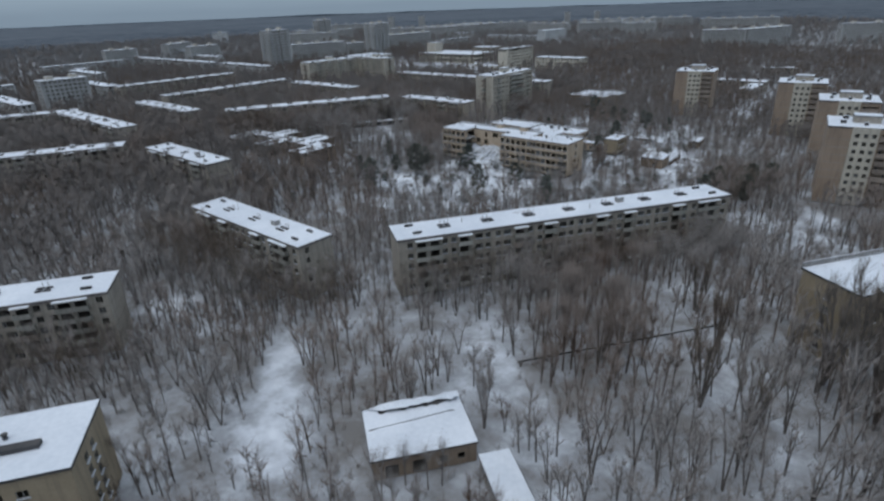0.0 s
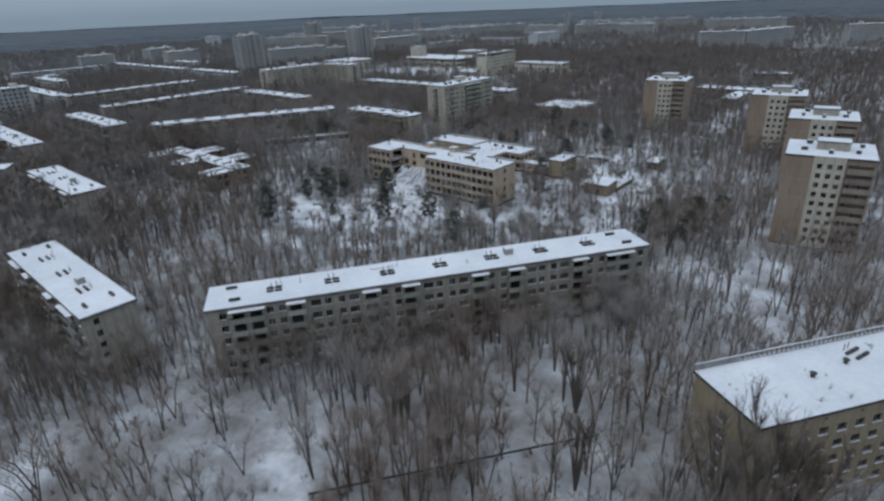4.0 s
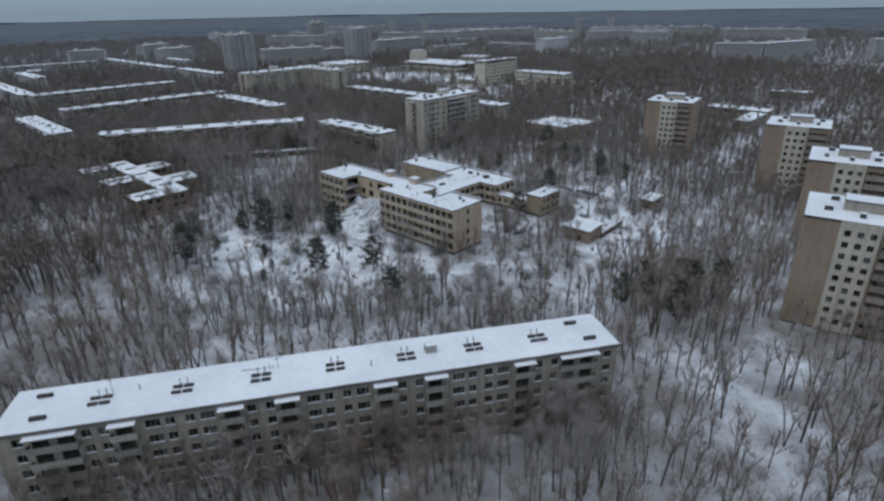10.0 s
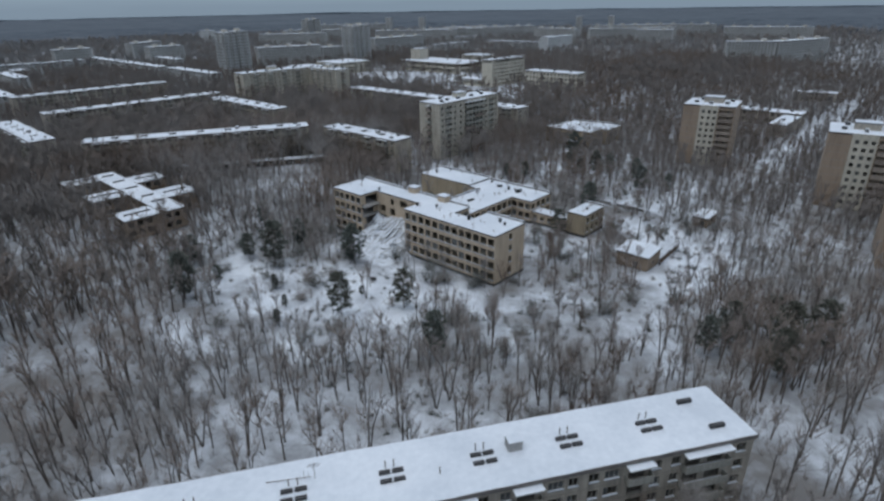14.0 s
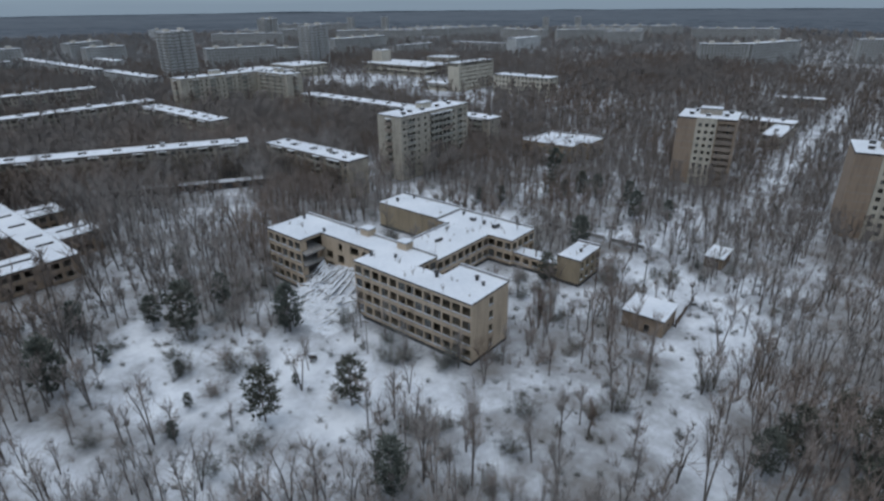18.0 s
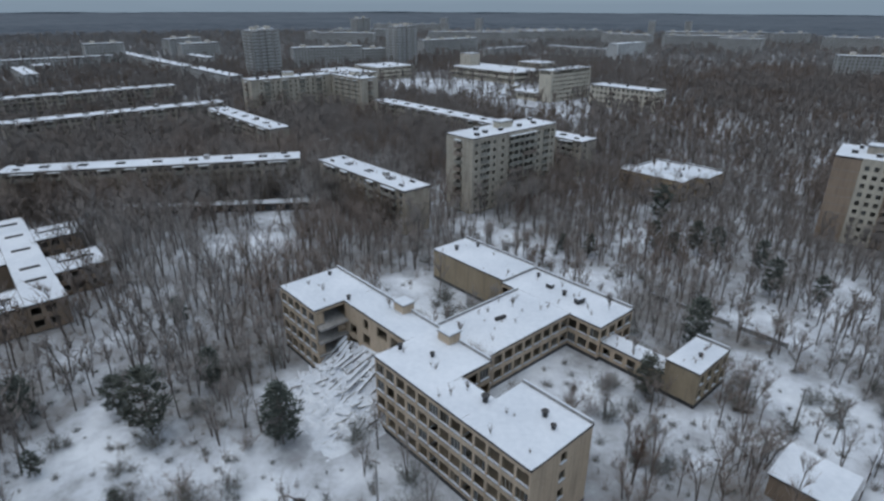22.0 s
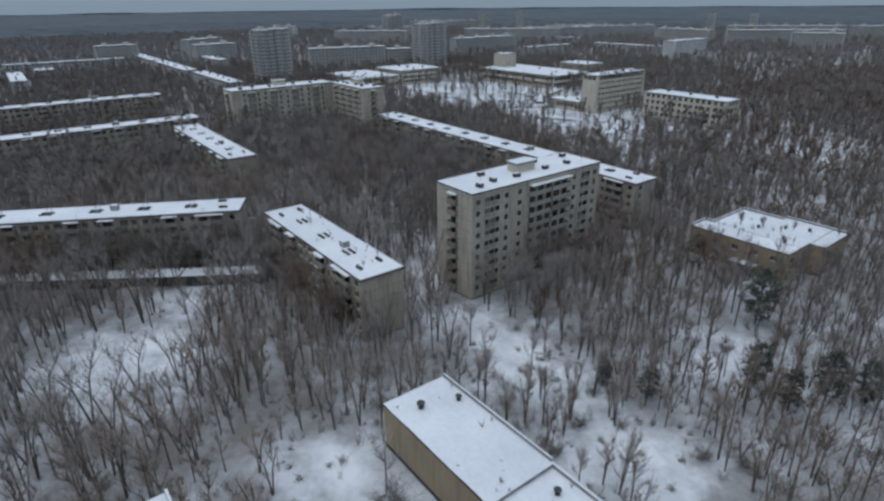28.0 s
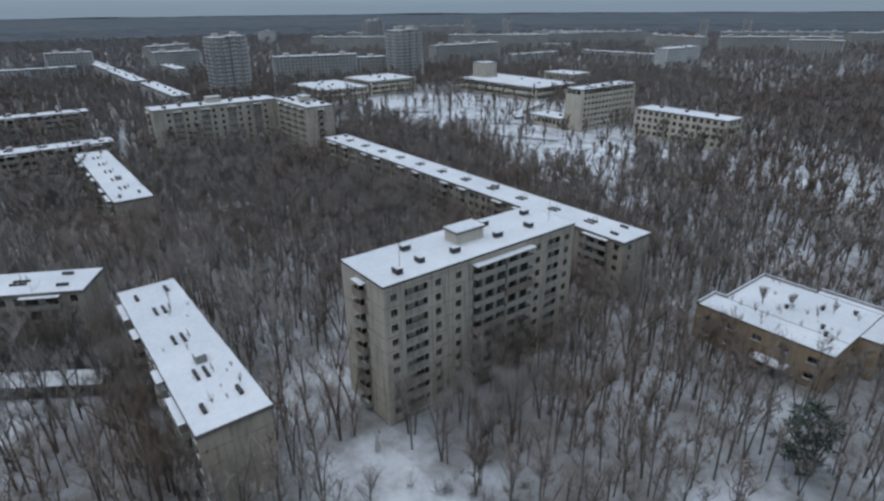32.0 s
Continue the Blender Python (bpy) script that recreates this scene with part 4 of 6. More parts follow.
# ---- kindergarten with comb-like wings ----
def kindergarten():
    t = thing("kindergarten", -294, 169, 0, "low two-storey kindergarten with comb wings, roofs snowy", "kindergarten")
    for k, (x0, x1, y0, y1, h) in enumerate(((-294, -224.5, 169, 177, 7.0), (-293.4, -284, 157, 168.9, 6.8), (-280, -268.5, 177.1, 189, 6.8), (-266, -255, 157, 168.9, 6.8),
                                             (-253, -240.5, 177.1, 189, 6.8), (-236, -225, 157, 168.9, 6.8))):
        claim(x0, y0, x1 - x0, y1 - y0, 0)
        b = Builder()
        L, W = x1 - x0, y1 - y0
        rows = [[(i * 3 + 0.6, i * 3 + 2.6, z + 0.8, z + 2.5) for z in (0.4, 3.5) for i in range(int(n / 3))] for n in (L, W, L, W)]
        body_mesh(b, L, W, 0, h, rows, x0=x0 + 294, y0=y0 - 169)
        slabs(t, x0 + 294, x1 + 294, y0 - 169, y1 - 169, [0.4, 3.5])
        part("wall", b.mesh("wall", [REDBRICK, JOINT, INSIDE]), t)
        r = flat_roof(t, x0 + 294, x1 + 294, y0 - 169, y1 - 169, h, 0.2)
        if k:
            m = Builder()
            m.box(-0.3, 0.3, -W * 0.36, W * 0.36, 0, 0.5, 0)
            part("roof_light", m.mesh("roof_light", [DARKROOF]), r, pose((x0 + x1) / 2 + 294, (y0 + y1) / 2 - 169, h))
    for x in (-287, -275, -262, -247, -238):
        m = Builder()
        m.box(-0.3, 0.3, -2.2, 2.2, 0, 0.6, 0)
        part("roof_light", m.mesh("roof_light", [DARKROOF]), t, pose(x + 294, 4.0, 7.0))


kindergarten()


# ---- low brick building with a stepped parapet ----
def brick_pavilion():
    t = thing("public_building", -201, 368, 0, "two-storey brown brick building with stepped parapet, snowy roof", "building")
    for x0, x1, y0, y1 in ((-201, -174.4, 368, 375), (-198.3, -174.4, 375, 392.6), (-187, -174.4, 392.6, 394.6), (-174.4, -170.6, 379.5, 394.6)):
        claim(x0, y0, x1 - x0, y1 - y0, 0)
        b = Builder()
        L, W = x1 - x0, y1 - y0
        rows = [[(i * 5.2 + 1.6, i * 5.2 + 3.5, z + 1.0, z + 2.4) for z in (0.4, 3.9) for i in range(int(n / 5.2))] for n in (L, W, L, W)]
        if L < 20 and W < 15:
            rows = [[], [], [], []]
        elif y0 == 375:
            rows[0] = []
        faces = body_mesh(b, L, W, 0, 8.0, rows, x0=x0 + 201, y0=y0 - 368)
        slabs(t, x0 + 201, x1 + 201, y0 - 368, y1 - 368, [0.4, 3.9])
        part("wall", b.mesh("wall", [YELLOWBRICK, JOINT, INSIDE]), t)
        put_windows(t, faces[0][0], faces[0][1], rows[0])
        for a, c, e, g in rows[0]:
            part("sill", sill_mesh(1.9), t, pose(faces[0][0][0] + a, faces[0][0][1], e))
        b = Builder()
        b.box(x0 + 201, x1 + 201, y0 - 368, y1 - 368, 7.7, 8.0, 0)
        r = part("roof", b.mesh("roof", [DARKROOF]), t)
        part("snow", snow_mesh(x0 + 201.1, x1 + 200.9, y0 - 367.9, y1 - 368.1, 8.0), r)
    for x0, x1, y0, y1 in ((-201, -200.7, 368, 375), (-201, -198.3, 374.8, 375.1), (-198.5, -198.2, 375, 392.6), (-198.3, -187, 392.4, 392.7), (-187, -170.6, 394.4, 394.7)):
        b = Builder()
        b.box(x0 + 201, x1 + 201, y0 - 368, y1 - 368, 7.95, 8.55, 0)
        b.box(x0 + 201.02, x1 + 200.98, y0 - 367.98, y1 - 368.02, 8.554, 8.66, 1)
        part("parapet", b.mesh("parapet", [CONCRETE, SNOW]), t)
    for x, y in ((-188, 380), (-183, 385), (-180, 377), (-178.5, 374.5), (-178, 388)):
        part("vent", vent_mesh("stub"), t, pose(x + 201, y - 368, 8.0))
    b = Builder()
    b.box(0, 6.5, -3.2, -0.4, 2.6, 2.8, 0)
    b.box(0.05, 6.45, -3.15, -0.4, 2.804, 2.98, 1)
    for x in (0.2, 6.1):
        b.box(x, x + 0.2, -3.1, -2.9, 0, 2.6, 0)
    part("porch", b.mesh("porch", [CONCRETE, SNOW]), t, pose(13.5, 0, 0))


brick_pavilion()


# ---- substation near the start, its back roof sheet torn up ----
def substation():
    t = thing("substation", -55.0, 43.6, 54.0, "small brown brick substation, roof felt torn up under snow", "substation")
    L, W, H = 17.2, 12.5, 4.2
    claim(-55.0, 43.6, L, W, 54.0)
    b = Builder()
    front = [(2.0, 4.2, 0.1, 2.6), (6.5, 8.7, 0.1, 2.6), (11.0, 12.2, 1.2, 2.4), (14.0, 15.2, 1.2, 2.4)]
    body_mesh(b, L, W, 0, H, (front, [], [], []))
    slabs(t, 0, L, 0, W, [0.1])
    part("wall", b.mesh("wall", [REDBRICK, JOINT, INSIDE]), t)
    b = Builder()
    b.box(-0.3, L + 0.3, -0.3, W + 0.3, H - 0.25, H, 0)
    r = part("roof", b.mesh("roof", [DARKROOF]), t)
    part("snow", snow_mesh(-0.2, L + 0.2, -0.2, W - 0.2, H, 0.2), r)
    # the torn sheet: lifted off the back edge and curled forward, snow still on it
    n, v, f = 34, [], []
    for i in range(n + 1):
        u = L * i / n
        g = min(1.0, i / 9) * (0.75 + 0.7 * noise.noise((u * 0.32, 3.3, 0.5)))
        up, reach = max(0.08, 1.15 * g), max(0.2, 1.9 * g + 0.5 * noise.noise((u * 0.8, 0.2, 8.1)))
        v += [(u, W + 0.1, H), (u, W - 0.05, H + up * 0.8), (u, W - 0.35 * reach, H + up * 1.05), (u, W - reach, H + up * 0.72 + 0.1 * noise.noise((u, 1.0, 2.0)))]
    for i in range(n):
        for k in range(3):
            a = i * 4 + k
            f.append((a, a + 4, a + 5, a + 1))
    me = bpy.data.meshes.new("torn_roof_sheet")
    me.from_pydata(v, [], f)
    me.materials.append(DARKROOF)
    me.materials.append(SNOW)
    me.polygons.foreach_set("material_index", [0 if k % 3 == 0 else 1 for k in range(len(f))])
    me.update()
    s = part("torn_roof_sheet", me, r, None, "roofing felt lifted and curled, snow on top")
    m = s.modifiers.new("thickness", "SOLIDIFY")
    m.thickness = 0.07
    # a dark strip on the snow that paints the shadow under its lip
    n, v, f = 20, [], []
    for i in range(n + 1):
        u = 2.5 + (L - 4.0) * i / n
        a = W - 1.5 - 1.0 * abs(noise.noise((u * 0.5, 7.0, 1.0)))
        v += [(u, a, H + 0.23), (u, W - 0.5, H + 0.26)]
    for i in range(n):
        f.append((2 * i, 2 * i + 2, 2 * i + 3, 2 * i + 1))
    me = bpy.data.meshes.new("sheet_shadow")
    me.from_pydata(v, [], f)
    me.materials.append(DARKROOF)
    me.update()
    part("sheet_shadow", me, r, None, "dark strip standing in for the curled sheet's shadow")
    b = Builder()
    for i in range(12):
        u = 0.5 + (L - 2.2) * i / 12
        b.box(u, u + (L - 2.2) / 12, W * 0.55 + 0.12 * i, W * 0.55 + 0.12 * i + 0.28, H, H + 0.36, 0, 1)
    part("roof_step", b.mesh("roof_step", [DARKROOF, SNOW]), r)
    a = thing("shed", -43.4, 56.3, -36.0, "low shed with snow-covered flat roof beside the substation", "shed")
    claim(-43.4, 56.3, 11.0, 5.0, -36)
    b = Builder()
    body_mesh(b, 11.0, 5.0, 0, 2.9, ([(2.0, 4.4, 0.1, 2.3)], [], [], []))
    part("wall", b.mesh("wall", [CONCRETE, JOINT, INSIDE]), a)
    flat_roof(a, 0, 11.0, 0, 5.0, 3.0, 0.25, 0.2)


substation()


# ---- small brick outbuilding and sheds behind the school ----
def hut(x, y, turn, L, W, H, label, wall, slope=0.6):
    t = thing("outbuilding", x, y, turn, label, "outbuilding")
    claim(x, y, L, W, turn, 1.0)
    b = Builder()
    body_mesh(b, L, W, 0, H, ([(L * 0.55, L * 0.55 + 1.2, 0.1, 2.1)], [(W * 0.4, W * 0.4 + 1.0, 1.2, 2.0)], [], []))
    part("wall", b.mesh("wall", [wall, JOINT, INSIDE]), t)
    b = Builder()
    p = [(-0.3, -0.3), (L + 0.3, -0.3), (L + 0.3, W + 0.3), (-0.3, W + 0.3)]
    for z, m in ((0.0, 0), (0.2, 1)):
        v = [(px, py, H + z + slope * (py + 0.3) / W) for px, py in p]
        w = [(px, py, H + z + 0.17 + slope * (py + 0.3) / W) for px, py in p]
        i = len(b.v)
        b.v += v + w
        b.f += [tuple(i + k for k in q) for q in ((0, 1, 5, 4), (1, 2, 6, 5), (2, 3, 7, 6), (3, 0, 4, 7), (4, 5, 6, 7), (3, 2, 1, 0))]
        b.m += [m] * 6
    part("roof", b.mesh("roof", [DARKROOF, SNOW]), t)
    return t


hut(-96.4, 245.2, 0, 9.4, 8.2, 4.0, "small brown brick outbuilding with snowy lean-to roof", REDBRICK)
hut(-91.5, 290.5, 0, 4.8, 8.6, 3.0, "small brick shed with snowy roof among bushes", REDBRICK, 0.3)
hut(-344.0, 312.0, 0, 5.5, 9.0, 3.6, "low pavilion with snowy roof in the yard", CONCRETE, 0.3)


def board_fence(x0, y0, x1, y1, h, label, mat, step=2.4):
    L = math.hypot(x1 - x0, y1 - y0)
    t = thing("fence", x0, y0, math.degrees(math.atan2(y1 - y0, x1 - x0)), label, "fence")
    n = max(2, int(L / step))
    b = Builder()
    b.box(0.1, L / n - 0.1, -0.05, 0.05, 0.1, h - 0.1, 0)
    b.box(0.1, L / n - 0.1, -0.06, 0.06, h - 0.096, h, 1)
    slab = b.mesh("fence_panel", [mat, SNOW])
    b = Builder()
    b.box(-0.1, 0.1, -0.1, 0.1, -0.2, h + 0.1, 0)
    post = b.mesh("post", [mat])
    for k in range(n):
        if random.random() < 0.88:
            part("fence_panel", slab, t, pose(k * L / n, 0, 0, random.uniform(-6, 6), 0, 0))
        part("post", post, t, pose(k * L / n, 0, 0))
    part("post", post, t, pose(L, 0, 0))


board_fence(-86.2, 252.0, -87.2, 268.0, 1.9, "dark weathered board fence beside the outbuilding", RUST)
board_fence(-142.5, 291.0, -109.5, 291.5, 1.3, "sagging low concrete fence behind the school, capped with snow", CONCRETE)
board_fence(-302.0, 205.0, -262.5, 262.0, 1.5, "grey concrete panel fence capped with snow", CONCRETE)


def heating_pipe():
    t = thing("heating_pipe", -54.5, 84.3, math.degrees(math.atan2(40.2, 28.0)), "dark overground heating pipe on low supports", "pipe")
    b = Builder()
    b.tube([(0, 0, 0.9), (12, 0, 0.95), (26, 0, 0.9), (38, 0, 1.0), (49, 0, 0.9)], [0.2] * 5, 8, 0)
    part("pipe", b.mesh("pipe", [DARKROOF]), t)
    b = Builder()
    b.box(-0.15, 0.15, -0.3, 0.3, -0.2, 0.72, 0)
    m = b.mesh("support", [CONCRETE])
    for k in range(9):
        part("support", m, t, pose(0.5 + k * 6.0, 0, 0))


heating_pipe()


def utility_pole(x, y, h, label):
    t = thing("utility_pole", x, y, random.uniform(0, 180), label, "pole", "utility poles")
    b = Builder()
    b.tube([(0, 0, -0.2), (0.05, 0, h)], [0.17, 0.11], 8, 0)
    part("shaft", b.mesh("shaft", [CONCRETE]), t)
    b = Builder()
    b.box(-0.7, 0.7, -0.05, 0.05, h - 0.5, h - 0.38, 0)
    part("crossarm", b.mesh("crossarm", [RUST]), t)


for x, y, h in ((-134.4, 200.0, 8.0), (-171.2, 201.0, 8.0), (-101.3, 237.4, 8.5), (-99.0, 265.0, 8.5), (-22.0, 200.0, 8.5), (-60.3, 34.9, 9.0)):
    utility_pole(x, y, h, "bare grey concrete utility pole standing in snow")

# ---- row of lean-to garages in the yard ----
def garage_row(x, y, turn, n, bay, label):
    for k in range(n):
        c, s = math.cos(radians(turn)), math.sin(radians(turn))
        t = thing("garage", x + c * bay * k, y + s * bay * k, turn, label, "garage", "garages in the yard")
        claim(x + c * bay * k, y + s * bay * k, bay, 5.0, turn, 1.0)
        b = Builder()
        body_mesh(b, bay - 0.12, 5.0, 0, 2.5, ([(1.0, 3.4, 0.05, 2.1), (bay - 4.0, bay - 1.6, 0.05, 2.1)], [], [], []))
        part("wall", b.mesh("wall", [RUST, JOINT, INSIDE]), t)
        for u in (1.0, bay - 4.0):
            d = Builder()
            d.box(u + 0.02, u + 1.18, 0.1, 0.16, 0.06, 2.08, 0)
            d.box(u + 1.22, u + 2.38, 0.1, 0.16, 0.06, 2.08, 0)
            part("garage_door", d.mesh("garage_door", [DARKROOF]), t)
        r = flat_roof(t, 0.1, bay - 0.3, 0, 5.0, 2.7, 0.12, 0.25)


garage_row(-296.5, 205.0, 56.0, 10, 6.9, "low dark lean-to garage with black doors, roof snowy")


def debris():
    """A broken playground frame lying in the snow."""
    t = thing("playground_frame", -142.0, 190.0, 35, "dark bent metal playground frame sunk in snow", "playground frame")
    b = Builder()
    b.tube([(-2.4, 0, -0.2), (-2.2, 0, 1.1), (-0.6, 0.2, 1.5), (0.2, 0.3, 0.9)], [0.1] * 4, 6, 0)
    part("bent_pipe", b.mesh("bent_pipe", [RUST]), t)
    b = Builder()
    b.tube([(0.4, -0.5, -0.2), (1.0, 0.0, 1.4), (1.6, 0.6, -0.1)], [0.1] * 3, 6, 0)
    part("prop", b.mesh("prop", [RUST]), t)
    b = Builder()
    b.box(-0.9, 0.9, -0.45, 0.45, -0.06, 0.06, 0)
    part("seat_board", b.mesh("seat_board", [DARKROOF]), t, pose(0.9, 0.2, 0.75, 28, 15, 20))


debris()

def street_lamp(x, y, h, turn):
    t = thing("street_lamp", x, y, turn, "tall concrete street lamp with two pale lamp heads", "street lamp", "street lamps")
    b = Builder()
    b.tube([(0, 0, -0.2), (0, 0, h)], [0.14, 0.08], 8, 0)
    part("post", b.mesh("post", [CONCRETE]), t)
    for s in (-1, 1):
        b = Builder()
        b.tube([(0, 0, h - 0.1), (0.5 * s, 0, h + 0.3), (1.3 * s, 0, h + 0.4)], [0.05] * 3, 6, 0)
        part("arm", b.mesh("arm", [CONCRETE]), t)
        b = Builder()
        b.box(1.2 * s - 0.3, 1.2 * s + 0.3, -0.11, 0.11, h + 0.36, h + 0.48, 0, 0)
        part("lamp_head", b.mesh("lamp_head", [PALE_SHEET, SNOW]), t)


for x, y in ((-49.5, 128.0), (-57.8, 105.5), (-73.5, 95.5)):
    street_lamp(x, y, 10.0, 56)

# ---- town centre ----
plain_building("hotel", -371, 521, 0, 11.5, 50, 23.5, 7, WHITEWALL, "pale seven-storey hotel with open top gallery", "hotel", 3.3, 1.7, 0.5, True, True, blank=(0,))
hotel = [o for o in scene.objects if o.name == "hotel"][0]
b = Builder()
b.box(-0.08, 0.08, -0.08, 0.08, 0, 1.5, 0)
post = b.mesh("sign_post", [RUST])
b = Builder()
b.box(-0.9, 0.9, -0.05, 0.05, 0.5, 1.3, 0)
bar = b.mesh("sign_bar", [RUST])
for k in range(14):
    part("sign_post", post, hotel, pose(11.2, 3.0 + 3.2 * k, 23.5, 0, 0, 90))
    if k % 5 != 3:
        part("sign_bar", bar, hotel, pose(11.2, 4.6 + 3.2 * k, 23.5, 0, 0, 90), "rusty bar of an old roof sign")
plain_building("council_building", -335, 537, 0, 52, 15, 15.0, 4, WHITEWALL, "pale four-storey council building with rows of dark windows", "office building", 3.6, 2.0, 0.6, True)
plain_building("palace_of_culture", -543, 582, 0, 92, 46, 10.5, 2, WHITEWALL, "pale glass-fronted hall with low snowy roof", "theatre", 3.0, 2.4, 0.6)
plain_building("stage_tower", -541, 597, 0, 15, 14, 22.5, 4, PANEL_PALE, "blank pale stage tower over the hall", "theatre", 12.0, 0.8, 0.2, vents=1)
plain_building("theatre", -503, 645, 0, 32, 24, 14.0, 3, PANEL_PALE, "pale low theatre building with snowy roof", "theatre", 4.0, 1.6, 0.4)
plain_building("shopping_centre", -612, 458, 0, 57, 42, 9.0, 2, WHITEWALL, "low pale shopping centre under a snowy flat roof", "shop", 3.2, 2.2, 0.5, vents=6)
plain_building("shopping_centre", -600, 503, 0, 42, 45, 12.0, 3, WHITEWALL, "low pale shopping hall under a snowy flat roof", "shop", 3.2, 2.2, 0.5, vents=6)
plain_building("restaurant", -397, 519, 0, 25.5, 16, 6.0, 1, WHITEWALL, "low glazed restaurant beside the hotel, roof snowy", "restaurant", 3.0, 2.2, 0.6, vents=2)
plain_building("pavilion", -800, 250, 0, 20, 15, 13.0, 3, FARPANEL, "small pale three-storey pavilion among the far yards", "pavilion", vents=2)
plain_building("shop", -142, 490, 0, 37, 12, 7.5, 2, PANEL, "long low grey shop with snowy roof behind the towers", "shop", vents=3)
plain_building("shop", -114, 456, 0, 9, 33.5, 6.5, 2, PANEL, "low grey wing with snowy roof beside the long shop", "shop", vents=1)
plain_building("shop", -134, 596, 12, 30, 9, 6.5, 2, PANEL, "low grey building with snowy roof deep among trees", "shop", vents=1)

def curved_ramp():
    """The raised drive that sweeps round the square, snow on it, a concrete wall along both sides."""
    t = thing("curved_ramp", -505, 586, 0, "curved raised drive of pale concrete under snow", "ramp")
    c = [Vector(p) for p in ((-505, 586, 0), (-482, 594, 0), (-457, 590, 0), (-440, 574, 0), (-432, 553, 0), (-424, 536, 0), (-408, 522, 0))]
    line = []
    for k in range(len(c) - 1):
        p0, p1, p2, p3 = c[max(k - 1, 0)], c[k], c[k + 1], c[min(k + 2, len(c) - 1)]
        for j in range(8):
            u = j / 8
            line.append(0.5 * (2 * p1 + (p2 - p0) * u + (2 * p0 - 5 * p1 + 4 * p2 - p3) * u * u + (3 * p1 - p0 - 3 * p2 + p3) * u ** 3))
    bed, curb = Builder(), (Builder(), Builder())
    o, up = Vector((505, -586, 0)), Vector((0, 0, 1.5))
    side = [(line[min(k + 1, len(line) - 1)] - line[max(k - 1, 0)]).normalized().cross(Vector((0, 0, 1))) for k in range(len(line))]
    for p, q, w, x in zip(line, line[1:], side, side[1:]):
        bed.quad(*(tuple(v + o + up) for v in (p - 3 * w, p + 3 * w, q + 3 * x, q - 3 * x)), 0)
        for b, s in ((curb[0], 3.0), (curb[1], -3.3)):
            f = [p + s * w, p + (s + 0.3) * w, q + (s + 0.3) * x, q + s * x]
            top = [tuple(v + o + Vector((0, 0, 2.2))) for v in f]
            low = [tuple(v + o) for v in f]
            b.quad(*top, 1)
            b.quad(low[1], low[2], top[2], top[1], 0)
            b.quad(low[3], low[0], top[0], top[3], 0)
    part("roadway", bed.mesh("roadway", [SNOW]), t)
    for b in curb:
        part("side_wall", b.mesh("side_wall", [WHITEWALL, SNOW]), t)


curved_ramp()


# ---- distant blocks ----
FAR5 = "distant grey five-storey block with snowy roof"
FAR9 = "distant pale nine-storey apartment block"
FAR16 = "distant sixteen-storey tower with stacked balconies"
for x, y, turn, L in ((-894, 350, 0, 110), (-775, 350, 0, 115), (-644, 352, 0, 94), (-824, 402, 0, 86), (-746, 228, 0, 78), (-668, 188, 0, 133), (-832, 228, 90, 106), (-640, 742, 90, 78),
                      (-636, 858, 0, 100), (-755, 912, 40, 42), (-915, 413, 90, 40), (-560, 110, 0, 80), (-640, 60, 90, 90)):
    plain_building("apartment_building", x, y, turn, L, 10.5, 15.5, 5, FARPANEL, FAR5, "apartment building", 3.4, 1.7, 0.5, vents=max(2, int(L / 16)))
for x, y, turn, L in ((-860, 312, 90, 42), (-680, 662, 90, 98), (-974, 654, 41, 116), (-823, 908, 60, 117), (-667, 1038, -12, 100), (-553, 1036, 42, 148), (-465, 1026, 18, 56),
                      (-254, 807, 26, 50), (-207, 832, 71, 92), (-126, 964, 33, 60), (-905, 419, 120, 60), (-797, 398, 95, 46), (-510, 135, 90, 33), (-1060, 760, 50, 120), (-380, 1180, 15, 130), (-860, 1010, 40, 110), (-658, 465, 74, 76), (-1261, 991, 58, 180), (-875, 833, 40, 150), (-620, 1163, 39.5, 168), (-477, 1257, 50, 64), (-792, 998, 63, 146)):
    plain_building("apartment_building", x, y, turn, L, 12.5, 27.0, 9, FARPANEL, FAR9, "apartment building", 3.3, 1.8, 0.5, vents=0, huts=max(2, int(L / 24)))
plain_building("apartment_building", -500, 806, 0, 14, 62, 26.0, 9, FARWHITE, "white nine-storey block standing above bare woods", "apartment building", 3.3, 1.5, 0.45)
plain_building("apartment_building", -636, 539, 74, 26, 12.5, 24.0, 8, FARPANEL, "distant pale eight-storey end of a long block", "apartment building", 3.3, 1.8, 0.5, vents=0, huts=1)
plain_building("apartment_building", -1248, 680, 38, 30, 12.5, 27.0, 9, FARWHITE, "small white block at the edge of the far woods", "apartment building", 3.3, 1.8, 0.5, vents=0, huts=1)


@shared
def rail_mesh(w):
    b = Builder()
    b.box(0, w, -1.1, 0, -0.12, 0.06, 0)
    b.box(0, w, -1.1, -0.98, 0.061, 1.0, 1)
    return b.mesh("balcony", [CONCRETE, FARWHITE])


